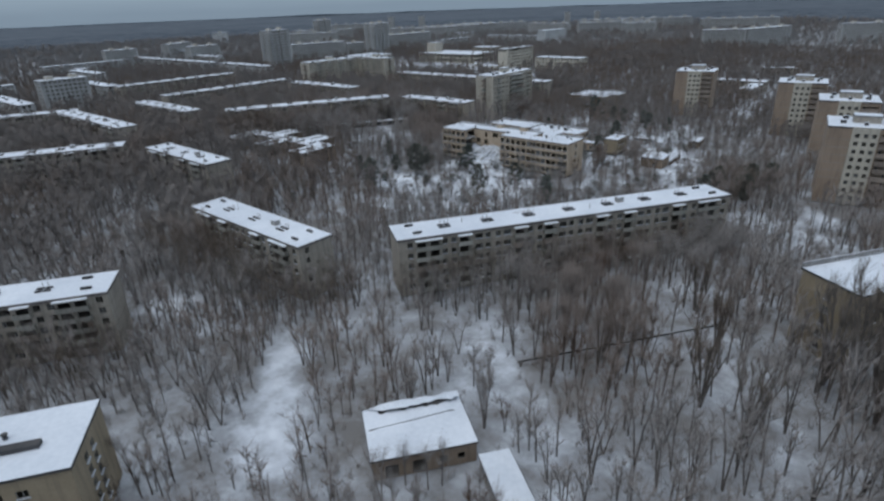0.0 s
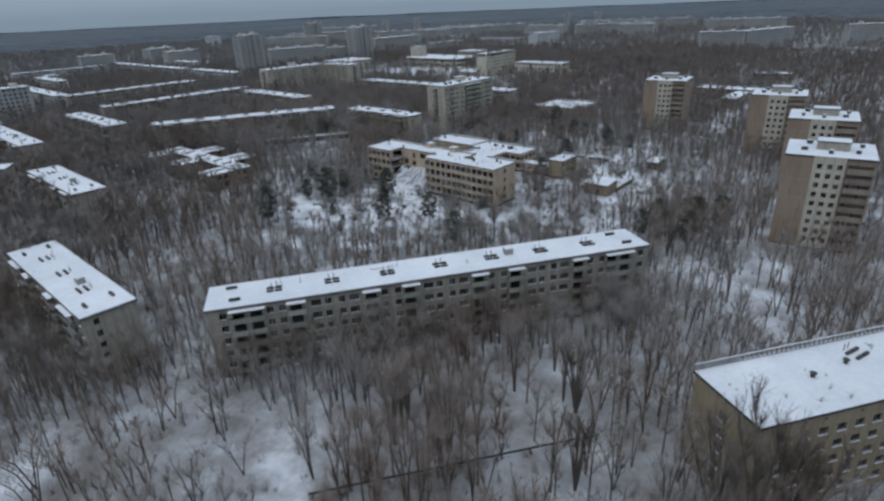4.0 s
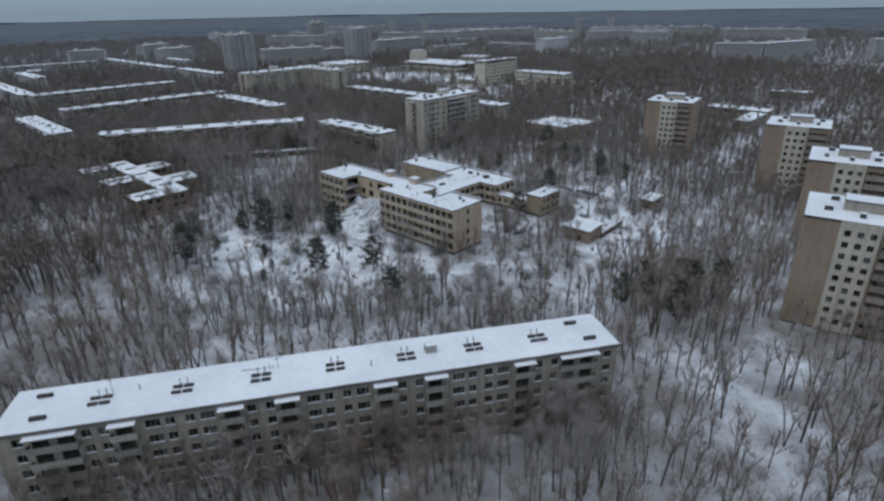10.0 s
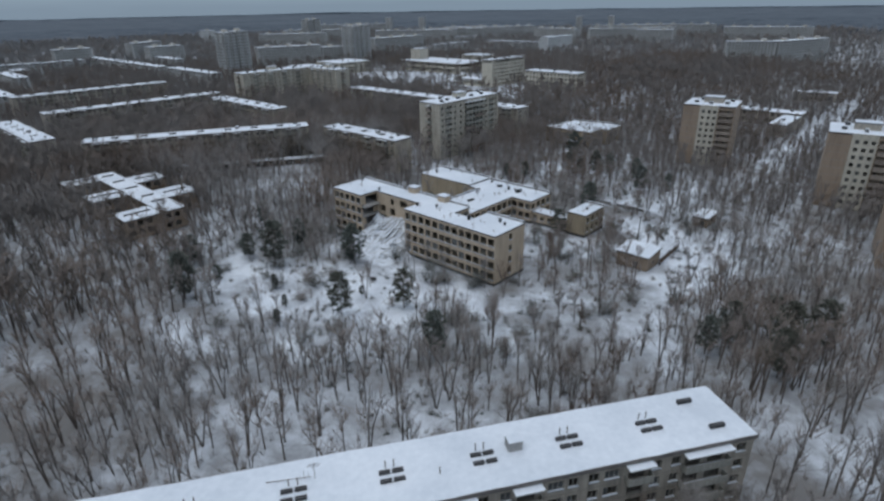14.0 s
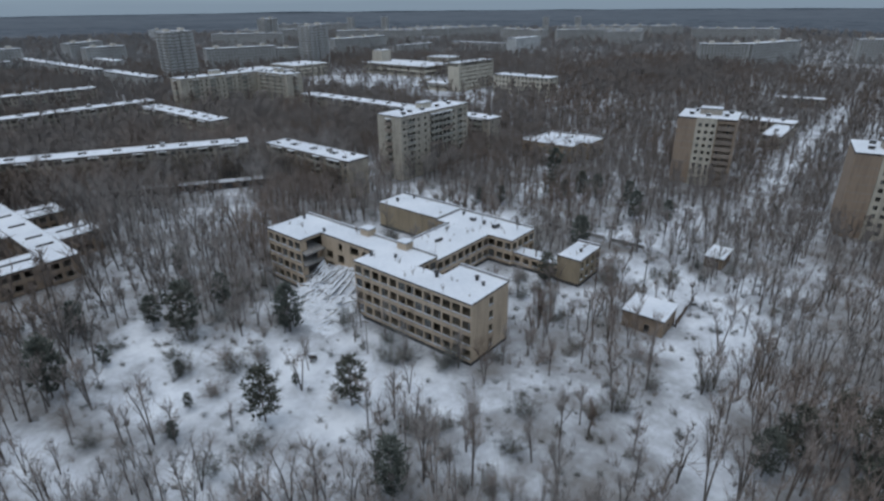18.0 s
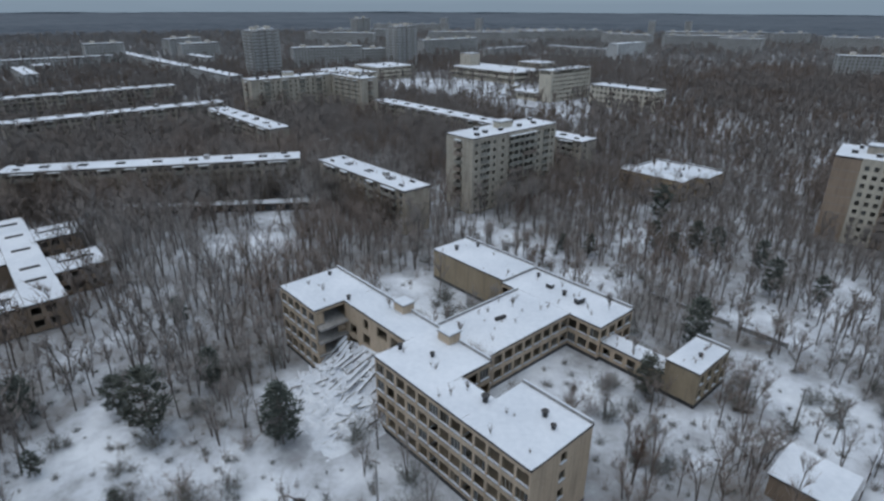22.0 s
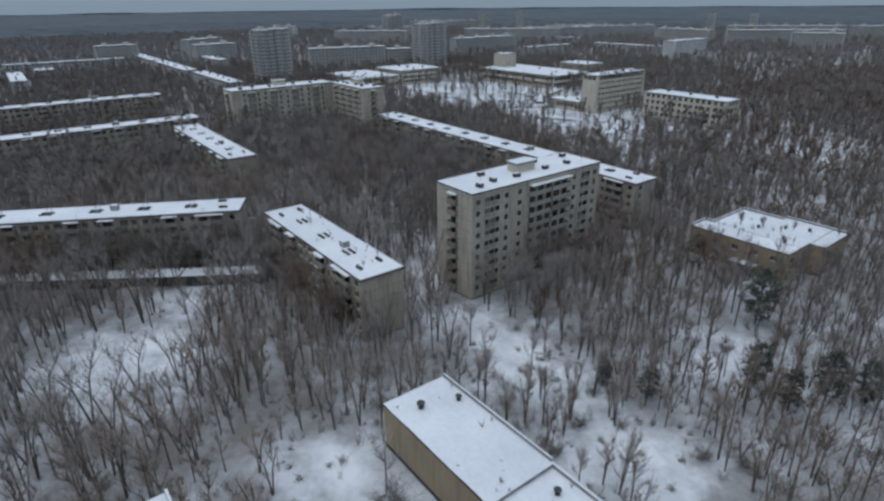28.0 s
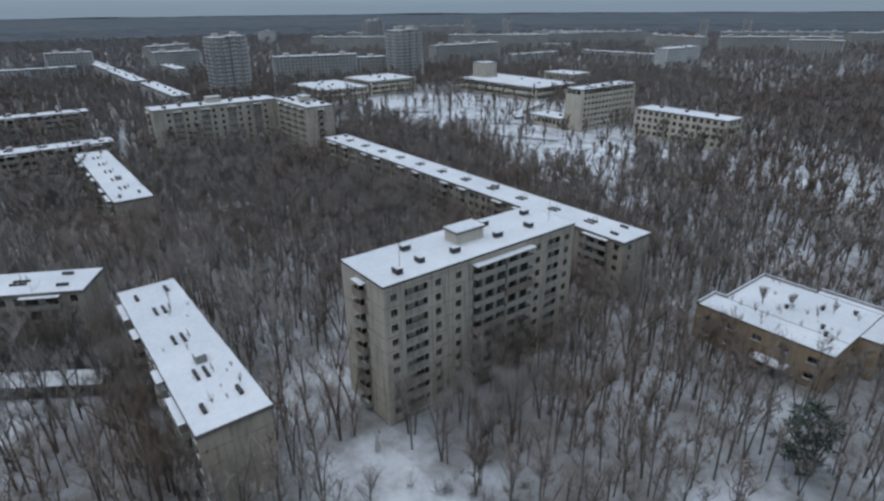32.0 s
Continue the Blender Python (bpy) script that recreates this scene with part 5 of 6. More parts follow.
def high_rise(x, y):
    """A sixteen-storey block of two offset slabs with balcony stacks on the faces towards the town."""
    t = thing("tower_block", x, y, 0, FAR16, "tower block", "sixteen-storey towers")
    claim(x, y, 22, 27, 0)
    for x0, x1, y0, y1, h in ((0, 20, 0, 12.3, 47.2), (1.6, 21.6, 12.7, 26, 48.0)):
        L, W, fh = x1 - x0, y1 - y0, (h - 1.6) / 16
        rows = [[(u, u + 1.7, 0.8 + fh * f + 0.7, 0.8 + fh * f + 2.2) for f in range(16) for u in np.arange(1.0, n - 2.0, 2.8)] for n in (L, W, L, W)]
        b = Builder()
        body_mesh(b, L, W, 0, h, rows, (), (), x0=x0, y0=y0)
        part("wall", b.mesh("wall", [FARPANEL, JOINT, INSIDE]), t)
        b = Builder()
        b.box(x0 + 0.4, x1 - 0.4, y0 + 0.4, y1 - 0.4, 0.5, h - 1, 0)
        part("inner_wall", b.mesh("inner_wall", [INSIDE]), t)
        r = flat_roof(t, x0, x1, y0, y1, h, 0.2, 0.5)
        part("machine_room", machine_room_mesh(), r, pose((x0 + x1) / 2, (y0 + y1) / 2, h))
        for f in range(16):
            z = 0.8 + fh * f + 0.15
            for u in (0.8, W - 4.6):
                part("balcony", rail_mesh(3.8), t, pose(x1, y0 + u, z, 0, 0, 90))
            if y0 == 0:
                for u in (2.0, 12.5):
                    part("balcony", rail_mesh(5.5), t, pose(x0 + u, 0, z))


for x, y in ((-622, 397), (-622, 560), (-962, 735)):
    high_rise(x, y)
for x, y, h in ((-669, 1186, 43), (-615, 1217, 43), (-965, 940, 46), (-918, 988, 46)):
    plain_building("tower_block", x, y, 20, 11, 11, h, 14, FARPANEL, "slim pale tower block on the skyline", "tower block", 3.0, 1.6, 0.45, vents=1)


# ---- ground ----
# open snow: x, y, half length, half width, turn, share of trees kept
CLEARINGS = [(-160, 284, 12, 8, 40, 0.04), (-168, 325, 8, 12, 20, 0.3), (-98, 146, 34, 16, 56, 0.6), (-94, 470, 7, 150, 0, 0.3), (-68, 430, 6, 90, 0, 0.4), (-108, 325, 8, 16, 10, 0.3),
             (-130, 203, 22, 8, 0, 0.25), (-128, 240, 14, 12, 0, 0.1), (-205, 297, 16, 9, 25, 0.45), (-310, 448, 55, 18, -8, 0.2), (-230, 425, 50, 26, 0, 0.75), (-180, 425, 36, 26, 0, 0.8), (-240, 515, 40, 40, 0, 0.6), (-455, 480, 70, 22, 12, 0.15),
             (-165, 168, 22, 12, -15, 0.14), (-140, 182, 26, 15, 0, 0.12), (-122, 172, 16, 9, 20, 0.45), (-93, 190, 12, 7, 30, 0.55), (-76, 222, 8, 14, -10, 0.25), (-74, 290, 14, 8, 30, 0.35), (-96, 268, 9, 16, 0, 0.1), (-118, 198, 14, 9, 20, 0.3), (-160, 204, 14, 8, 0, 0.12), (-142, 240, 15, 13, 0, 0.03),
             (-172, 240, 10, 14, 0, 0.1), (-110, 248, 7, 12, 0, 0.15), (-108, 277, 12, 9, 20, 0.1), (-112, 300, 16, 7, 0, 0.35), (-84, 256, 9, 16, -10, 0.3),
             (-78, 268, 9, 7, 0, 0.05), (-186, 292, 18, 8, 0, 0.2), (-157, 288, 12, 9, 0, 0.2), (-212, 293, 8, 9, 0, 0.25), (-168, 334, 7, 13, 20, 0.35),
             (-232, 222, 18, 9, 30, 0.2), (-258, 243, 9, 5, 0, 0.4), (-187, 246, 9, 8, 0, 0.15), (-36, 202, 11, 5, -20, 0.25), (-20, 187, 5, 9, 0, 0.4),
             (-84, 46, 27, 4.0, -35, 0.0), (-140, 51, 8, 5, 0, 0.3), (-99, 60, 6, 4, 0, 0.2), (-60, 83, 15, 3.0, -32, 0.15), (-37, 68, 13, 3.2, -45, 0.25),
             (-95, 440, 14, 7, 0, 0.35), (-82, 362, 9, 5, 60, 0.35), (-325, 457, 34, 12, 10, 0.25), (-400, 500, 100, 52, 0, 0.25), (-475, 565, 60, 24, 0, 0.15), (-305, 518, 42, 16, 0, 0.3),
             (-66, 211, 10, 8, 0, 0.3), (-78, 246, 8, 14, -20, 0.12), (-96, 213, 12, 7, 20, 0.35), (-174, 168, 11, 8, 0, 0.1), (-150, 165, 14, 8, 10, 0.1), (-128, 160, 12, 7, 25, 0.15), (-112, 197, 9, 6, 0, 0.2),
             (-151, 144, 13, 6, 5, 0.2), (-76, 260, 9, 9, 0, 0.08), (-101, 276, 14, 7, 15, 0.06), (-178, 251, 7, 9, 0, 0.1), (-155, 286, 9, 6, 0, 0.15), (-525, 505, 42, 50, 0, 0.1),
             (-368, 770, 26, 30, 20, 0.3), (-299, 598, 16, 34, 20, 0.5), (-322, 486, 40, 16, 10, 0.2), (-430, 445, 22, 14, 0, 0.4), (-176, 354, 5, 9, 0, 0.2), (-262, 247, 7, 5, 0, 0.35), (-238, 236, 12, 7, 0, 0.2), (-248, 226, 10, 7, 30, 0.25), (-236, 299, 9, 12, 20, 0.4), (-246, 322, 8, 14, 0, 0.45), (-30, 199, 8, 6, 0, 0.3), (-22, 215, 7, 9, 30, 0.35)]


def openness(P):
    """How open the ground lies at each place: 1 in clearings, 0 under the trees."""
    best = np.zeros(len(P))
    for x, y, a, b, t, share in CLEARINGS:
        c, s = math.cos(radians(t)), math.sin(radians(t))
        u, w = (P[:, 0] - x) * c + (P[:, 1] - y) * s, -(P[:, 0] - x) * s + (P[:, 1] - y) * c
        d = np.sqrt((u / a) ** 2 + (w / b) ** 2)
        best = np.maximum(best, np.clip((1.25 - d) / 0.5, 0, 1) * (1 - share))
    return best


def ground_sheet():
    near = np.concatenate([np.arange(-760, -340, 20.0), np.arange(-340, 60, 5.0), np.arange(60, 521, 20.0)])
    far = np.array([-4900, -3800, -2900, -2200, -1700, -1350, -1100, -900.0])
    xs = np.concatenate([far, near, [650, 900, 1400, 2200, 3400, 4900]])
    ys = np.concatenate([[-4900, -3400, -2200, -1400, -900, -600, -350], np.arange(-200, -20, 20.0), np.arange(-20, 420, 5.0), np.arange(420, 961, 20.0), [1100, 1350, 1700, 2200, 2900, 3800, 4900]])
    X, Y = np.meshgrid(xs, ys)
    Z = np.array([[0.35 * noise.noise((x * 0.02, y * 0.02, 0.3)) - 0.2 for x in xs] for y in ys])
    v = np.stack([X, Y, Z], -1).reshape(-1, 3)
    nx, ny = len(xs), len(ys)
    a = (np.arange(ny - 1)[:, None] * nx + np.arange(nx - 1)).reshape(-1)
    f = np.stack([a, a + 1, a + nx + 1, a + nx], -1)
    me = bpy.data.meshes.new("ground")
    me.from_pydata(v.tolist(), [], f.tolist())
    me.materials.append(GROUND)
    me.attributes.new("open_snow", "FLOAT", "POINT").data.foreach_set("value", openness(v[:, :2]).astype(np.float32))
    me.polygons.foreach_set("use_smooth", [True] * len(f))
    me.update()
    tagged(new("ground", me), "snow-covered ground with dead grass showing through", "ground", "", "structure")


ground_sheet()


def far_woods():
    """The unbroken forest round the town: an uneven canopy, out to the skyline."""
    rng = np.random.default_rng(5)
    rr = np.concatenate([np.linspace(1250, 2000, 42), np.linspace(2040, 4850, 46)])
    aa = np.linspace(0, 2 * np.pi, 361)
    v = []
    for i, r in enumerate(rr):
        h = (9 if i else 0) + rng.uniform(-3.5, 3.5, 361) * (1 if i else 0)
        rad = r + rng.uniform(-8, 8, 361)
        h[-1], rad[-1] = h[0], rad[0]
        v.append(np.stack([-250 + rad * np.cos(aa), 300 + rad * np.sin(aa), h], -1))
    v = np.concatenate(v)
    n = 361
    a = (np.arange(len(rr) - 1)[:, None] * n + np.arange(n - 1)).reshape(-1)
    f = np.stack([a, a + 1, a + n + 1, a + n], -1)
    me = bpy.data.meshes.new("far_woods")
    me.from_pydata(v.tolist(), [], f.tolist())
    me.materials.append(HAZEWOOD)
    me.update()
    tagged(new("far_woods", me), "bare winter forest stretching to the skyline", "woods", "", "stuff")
    b = Builder()
    for k in range(180):
        p, q = 2 * math.pi * k / 180, 2 * math.pi * (k + 1) / 180
        h0, h1 = 15 + 8 * noise.noise((math.cos(p) * 9, math.sin(p) * 9, 0)), 15 + 8 * noise.noise((math.cos(q) * 9, math.sin(q) * 9, 0))
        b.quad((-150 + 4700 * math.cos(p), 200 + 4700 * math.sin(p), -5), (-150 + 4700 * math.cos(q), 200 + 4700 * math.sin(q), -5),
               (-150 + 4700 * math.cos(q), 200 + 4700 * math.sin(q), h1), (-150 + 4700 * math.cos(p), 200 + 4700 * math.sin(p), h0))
    tagged(new("backdrop", b.mesh("backdrop", [HAZEWOOD])), "dark wooded skyline", "backdrop", "", "structure")


far_woods()

# ---- trees ----
rng = np.random.default_rng(11)


def limb(out, p, q, r0, r1):
    """A three-sided tapered stick, as three quads' worth of triangles."""
    p, q = np.asarray(p, float), np.asarray(q, float)
    d = q - p
    d = d / (np.linalg.norm(d) + 1e-9)
    u = np.cross(d, (0.3, 0.9, 0.1))
    u /= np.linalg.norm(u)
    w = np.cross(d, u)
    ring = [math.cos(a) * u + math.sin(a) * w for a in (0, 2.094, 4.189)]
    A, B = [p + r0 * k for k in ring], [q + r1 * k for k in ring]
    for s in range(3):
        t = (s + 1) % 3
        out.append((A[s], A[t], B[t]))
        out.append((A[s], B[t], B[s]))


def sliver(out, p, q, w):
    """A twig: a long thin blade."""
    p, q = np.asarray(p, float), np.asarray(q, float)
    s = rng.normal(size=3)
    d = q - p
    s = np.cross(d, s)
    s = s / (np.linalg.norm(s) + 1e-9) * w
    out.append((p - s, p + s, q))


def bare_tree(h, limbs, twigs, spread, width, forks=1, far=False, solid=False):
    """Wood and twig triangles of one leafless tree of height h: limbs rise steeply, twigs make a broom."""
    wood, fine = [], []
    r = 0.012 * h + 0.03
    for k in range(forks):
        lean = rng.normal(0, 0.035 * h * (1 if forks == 1 else 3.6), 2)
        knee = np.array([lean[0] * 0.35, lean[1] * 0.35, h * 0.5])
        tip = np.array([lean[0], lean[1], h * rng.uniform(0.85, 0.95)])
        if far:
            sliver(wood, (0, 0, -0.3), tip, 0.22)
        else:
            limb(wood, (0, 0, -0.3), knee, r, r * 0.62)
            limb(wood, knee, tip, r * 0.62, 0.02)
        tops = []
        for i in range(limbs):
            f = rng.uniform(0.03 if far else 0.22, 0.85)
            base = knee * (f / 0.5) if f < 0.5 else knee + (tip - knee) * (f - 0.5) / 0.5
            a = 2.4 * i + rng.uniform(-0.6, 0.6)
            reach = spread * h * rng.uniform(0.5, 1.0) * (1.15 - f * 0.75)
            end = base + np.array([math.cos(a) * reach, math.sin(a) * reach, reach * rng.uniform(1.0, 1.9)])
            end[2] = min(end[2], h)
            if solid:
                limb(wood, base, end, r * 0.38 * (1.2 - f), 0.015)
            else:
                sliver(wood, base, end, 0.3 * r if not far else 0.14)
            tops.append((base, end))
        tops.append((knee, tip))
        for j in range(twigs):
            base, end = tops[rng.integers(0, len(tops))]
            s = base + (end - base) * rng.uniform(0.0 if far else 0.15, 1.0)
            ln = (0.42 if far else 0.27) * h * rng.uniform(0.5, 1.15)
            side = 0.18 if far else 0.33
            e = s + np.array([rng.normal(0, side), rng.normal(0, side), rng.uniform(0.45, 1.0)]) * ln
            e[2] = min(e[2], h * rng.uniform(0.95, 1.06))
            sliver(fine, s, e, width)
    return np.array(wood), np.array(fine)


def poplar(h):
    """Several steep stems from one foot, fanning out upwards, with fine rising twigs."""
    wood, fine = [], []
    for k in range(9):
        a, out = 2.4 * k + rng.uniform(-0.4, 0.4), h * rng.uniform(0.06, 0.24)
        top = np.array([math.cos(a) * out, math.sin(a) * out, h * rng.uniform(0.74, 1.0)])
        knee = top * (0.38, 0.38, 0.5)
        limb(wood, (0, 0, -0.3), knee, 0.24, 0.14)
        limb(wood, knee, top, 0.14, 0.02)
        for j in range(8):
            f = rng.uniform(0.35, 0.9)
            base = knee + (top - knee) * f
            b = rng.uniform(0, 2 * np.pi)
            end = base + np.array([math.cos(b) * 0.8, math.sin(b) * 0.8, 2.6]) * rng.uniform(0.6, 1.1)
            limb(wood, base, end, 0.05, 0.01)
            for i in range(13):
                s = base + (end - base) * rng.uniform(0, 1)
                sliver(fine, s, s + np.array([rng.normal(0, 0.3), rng.normal(0, 0.3), 1.0]) * rng.uniform(0.7, 1.9), 0.022)
        for j in range(50):
            s = knee + (top - knee) * rng.uniform(-0.2, 1)
            sliver(fine, s, s + np.array([rng.normal(0, 0.4), rng.normal(0, 0.4), 1.0]) * rng.uniform(0.8, 2.0), 0.022)
    return np.array(wood), np.array(fine)


def pine(h, clumps, width):
    """A Scots pine: a straight trunk, branches that end in rounded clumps of needles, an uneven crown."""
    wood, fine = [], []
    limb(wood, (0, 0, -0.3), (0, 0, h * 0.95), 0.014 * h + 0.04, 0.03)
    for i in range(clumps):
        g = (i + rng.uniform(0, 1)) / clumps
        f = 0.16 + 0.84 * g
        reach = h * 0.25 * min(1.0, 0.62 + 1.5 * g) * math.sqrt(max(0.0, 1 - g ** 2.6)) * rng.uniform(0.45, 1.15)
        a = 2.4 * i + rng.uniform(-0.5, 0.5)
        base = np.array([0, 0, max(0.1, f - 0.05) * h])
        mid = np.array([math.cos(a) * reach, math.sin(a) * reach, f * h + rng.uniform(-0.02, 0.03) * h])
        limb(wood, base, mid, 0.05, 0.015)
        size = h * rng.uniform(0.075, 0.12)
        for j in range(26):
            d = rng.normal(0, 1, 3)
            d /= np.linalg.norm(d)
            p = mid + d * size * (0.9, 0.9, 0.55) * rng.uniform(0.0, 0.9)
            sliver(fine, p, p + (d * (1, 1, 0.6) + (0, 0, 0.35)) * size * rng.uniform(0.5, 0.9), width)
    return np.array(wood), np.array(fine)


def tri_mesh(name, groups, mats):
    """One mesh from arrays of triangles, one array a material."""
    keep = [(g, k) for k, g in enumerate(groups) if len(g)]
    tri = np.concatenate([g for g, k in keep]).astype(np.float32)
    me = bpy.data.meshes.new(name)
    n = len(tri)
    me.vertices.add(n * 3)
    me.vertices.foreach_set("co", tri.reshape(-1))
    me.loops.add(n * 3)
    me.loops.foreach_set("vertex_index", np.arange(n * 3, dtype=np.int32))
    me.polygons.add(n)
    me.polygons.foreach_set("loop_start", np.arange(0, n * 3, 3, dtype=np.int32))
    me.polygons.foreach_set("loop_total", np.full(n, 3, dtype=np.int32))
    for m in mats:
        me.materials.append(m)
    me.polygons.foreach_set("material_index", np.concatenate([np.full(len(g), k, dtype=np.int32) for g, k in keep]))
    me.update()
    me.validate()
    return me


def in_buildings(P, extra=0.0):
    hit = np.zeros(len(P), bool)
    for x, y, L, W, a, m in footprints:
        dx, dy = P[:, 0] - x, P[:, 1] - y
        u, w = dx * math.cos(a) + dy * math.sin(a), -dx * math.sin(a) + dy * math.cos(a)
        e = m + extra
        hit |= (u > -e) & (u < L + e) & (w > -e) & (w < W + e)
    return hit


def scatter(x0, x1, y0, y1, step, jitter=0.5):
    gx, gy = np.meshgrid(np.arange(x0, x1, step), np.arange(y0, y1, step))
    P = np.stack([gx.reshape(-1), gy.reshape(-1)], -1) + rng.uniform(-jitter, jitter, (gx.size, 2)) * step
    return P


def thin_out(P, extra=0.0):
    keep = ~in_buildings(P, extra)
    for x, y, a, b, t, share in CLEARINGS:
        c, s = math.cos(radians(t)), math.sin(radians(t))
        u, w = (P[:, 0] - x) * c + (P[:, 1] - y) * s, -(P[:, 0] - x) * s + (P[:, 1] - y) * c
        d = (u / a) ** 2 + (w / b) ** 2
        keep &= (d > rng.uniform(0.7, 1.25, len(P))) | (rng.uniform(size=len(P)) < share)
    P = P[keep]
    patch = np.array([noise.noise((x * 0.045, y * 0.045, 4.4)) + 0.6 * noise.noise((x * 0.13, y * 0.13, 9.0)) for x, y in P])
    return P[rng.uniform(size=len(P)) < np.clip(0.80 + 0.9 * patch + 0.3 * np.clip((-P[:, 0] - 230) / 60, 0, 1) + 0.35 * np.clip((P[:, 1] - 290) / 50, 0, 1), 0.25, 1.0)]


TRACK = np.array([(-40, 45), (-52, 60), (-45, 150), (-75, 185), (-110, 215), (-150, 260), (-210, 310)], float)


def track_distance(P):
    best = np.full(len(P), 1e9)
    for a, b in zip(TRACK[:-1], TRACK[1:]):
        t = np.clip(((P - a) @ (b - a)) / ((b - a) @ (b - a)), 0, 1)
        best = np.minimum(best, np.linalg.norm(P - a - t[:, None] * (b - a), axis=1))
    return best


# taller stands: x, y, reach, extra share of height
STANDS = [(-8, 100, 34, 0.45), (-62, 100, 26, 0.28), (-35, 140, 26, 0.28), (-95, 158, 34, 0.28), (-150, 62, 36, 0.30), (-180, 95, 40, 0.35), (-55, 225, 22, 0.35), (-15, 205, 26, 0.35)]


def stature(P):
    """Trees grow tallest in the western yards and stay low round the school."""
    west = np.clip((-P[:, 0] - 150) / 110, 0, 1)
    north = np.clip((P[:, 1] - 380) / 80, 0, 1) * np.clip((P[:, 0] + 340) / 60, 0, 1)
    grown = sum(g * np.exp(-((P[:, 0] - x) ** 2 + (P[:, 1] - y) ** 2) / r ** 2) for x, y, r, g in STANDS)
    town = np.exp(-(((P[:, 0] + 400) / 110) ** 2 + ((P[:, 1] - 510) / 70) ** 2))
    return (0.88 + 0.44 * west + 0.12 * north + grown) * (1 - 0.35 * town)


def spread_trees(variants, P, lo, hi, tall=True):
    """All triangles of the trees at P, by group."""
    groups = [[] for _ in variants[0]]
    pick = rng.integers(0, len(variants), len(P))
    for k, var in enumerate(variants):
        Q = P[pick == k]
        n = len(Q)
        a, s = rng.uniform(0, 2 * np.pi, n), rng.uniform(lo, hi, n) * (stature(Q) if tall else 1.0)
        c, d = np.cos(a) * s, np.sin(a) * s
        for g, tri in enumerate(var):
            if len(tri) == 0 or n == 0:
                continue
            T = tri.reshape(-1, 3)
            x = c[:, None] * T[:, 0] - d[:, None] * T[:, 1] + Q[:, 0:1]
            y = d[:, None] * T[:, 0] + c[:, None] * T[:, 1] + Q[:, 1:2]
            z = s[:, None] * T[:, 2] - 0.1
            groups[g].append(np.stack([x, y, z], -1).reshape(-1, 3, 3).astype(np.float32))
    return [np.concatenate(g) if g else np.zeros((0, 3, 3)) for g in groups]


# large shrubs round the school
SHRUBS = [(-109, 237), (-121, 242), (-108, 264), (-100, 256), (-99, 263), (-100, 274), (-93, 250), (-125, 241), (-95, 272), (-128, 249), (-151, 184), (-154, 178), (-147, 205), (-157, 196), (-169, 178), (-158, 190),
          (-182, 194), (-172, 187), (-134, 206), (-126, 203), (-118, 206), (-178, 205), (-180, 199), (-147, 245), (-168, 245), (-163, 252), (-176, 250), (-147, 171), (-151, 150), (-129, 160), (-128, 167), (-143, 160), (-126, 203), (-129, 200),
          (-108, 190), (-113, 168), (-94, 194), (-74, 232), (-111, 215), (-103, 221), (-109, 240), (-92, 185), (-151, 178), (-175, 193), (-118, 208), (-112, 237), (-100, 229), (-111, 271), (-166, 172), (-158, 171),
          (-127, 258), (-195, 196), (-174, 246), (-171, 237), (-166, 249), (-122, 254), (-110, 270), (-129, 265), (-135, 235), (-162, 197), (-106, 192), (-110, 187), (-82, 226), (-88, 234), (-84, 216), (-97, 203)]
# trees grown up against facades: corner of the wall, its turn, from and to along it, nearest and farthest off it, spacing
YARD_ROWS = [(-95.4, 91.3, 56.55, 0, 99, 2.2, 4.5, 2.6), (-95.4, 91.3, 56.55, 0, 99, 4.5, 9.0, 2.2), (-168.0, 74.5, 0, 0, 54, 2.2, 5, 2.4), (-168.0, 74.5, 0, 0, 60, 5, 10, 2.2),
             (-114, 74.5, 90, -2, 12, 2.5, 7, 1.6), (-268.6, 269.5, 0, 0, 52, 2.5, 8, 2.6), (-217.3, 299.8, 90, 0, 45, 3, 9, 2.8), (-167.1, -23.9, 56.55, 10, 70, 2.5, 8, 2.2),
             (-322.3, 175.3, 61.4, 0, 101, 2.2, 5.5, 1.7), (-322.3, 175.3, 61.4, 0, 101, 5.5, 10, 1.7), (-268.6, 269.5, 0, 0, 52, 2.2, 5, 2.4), (-201, 368, 0, -6, 30, 3, 9, 2.6), (-52, 186, 104, 0, 90, -4, 22, 3.4),
             (-167.1, -23.9, 56.55, 0, 80, 7, 20, 1.5), (-115.6, -48, 56.55, 55, 80, -16, -4, 1.6), (-168.0, 74.5, 0, -4, 62, 9, 18, 2.0), (-114, 74.5, 90, -8, 16, 4, 16, 1.6)]


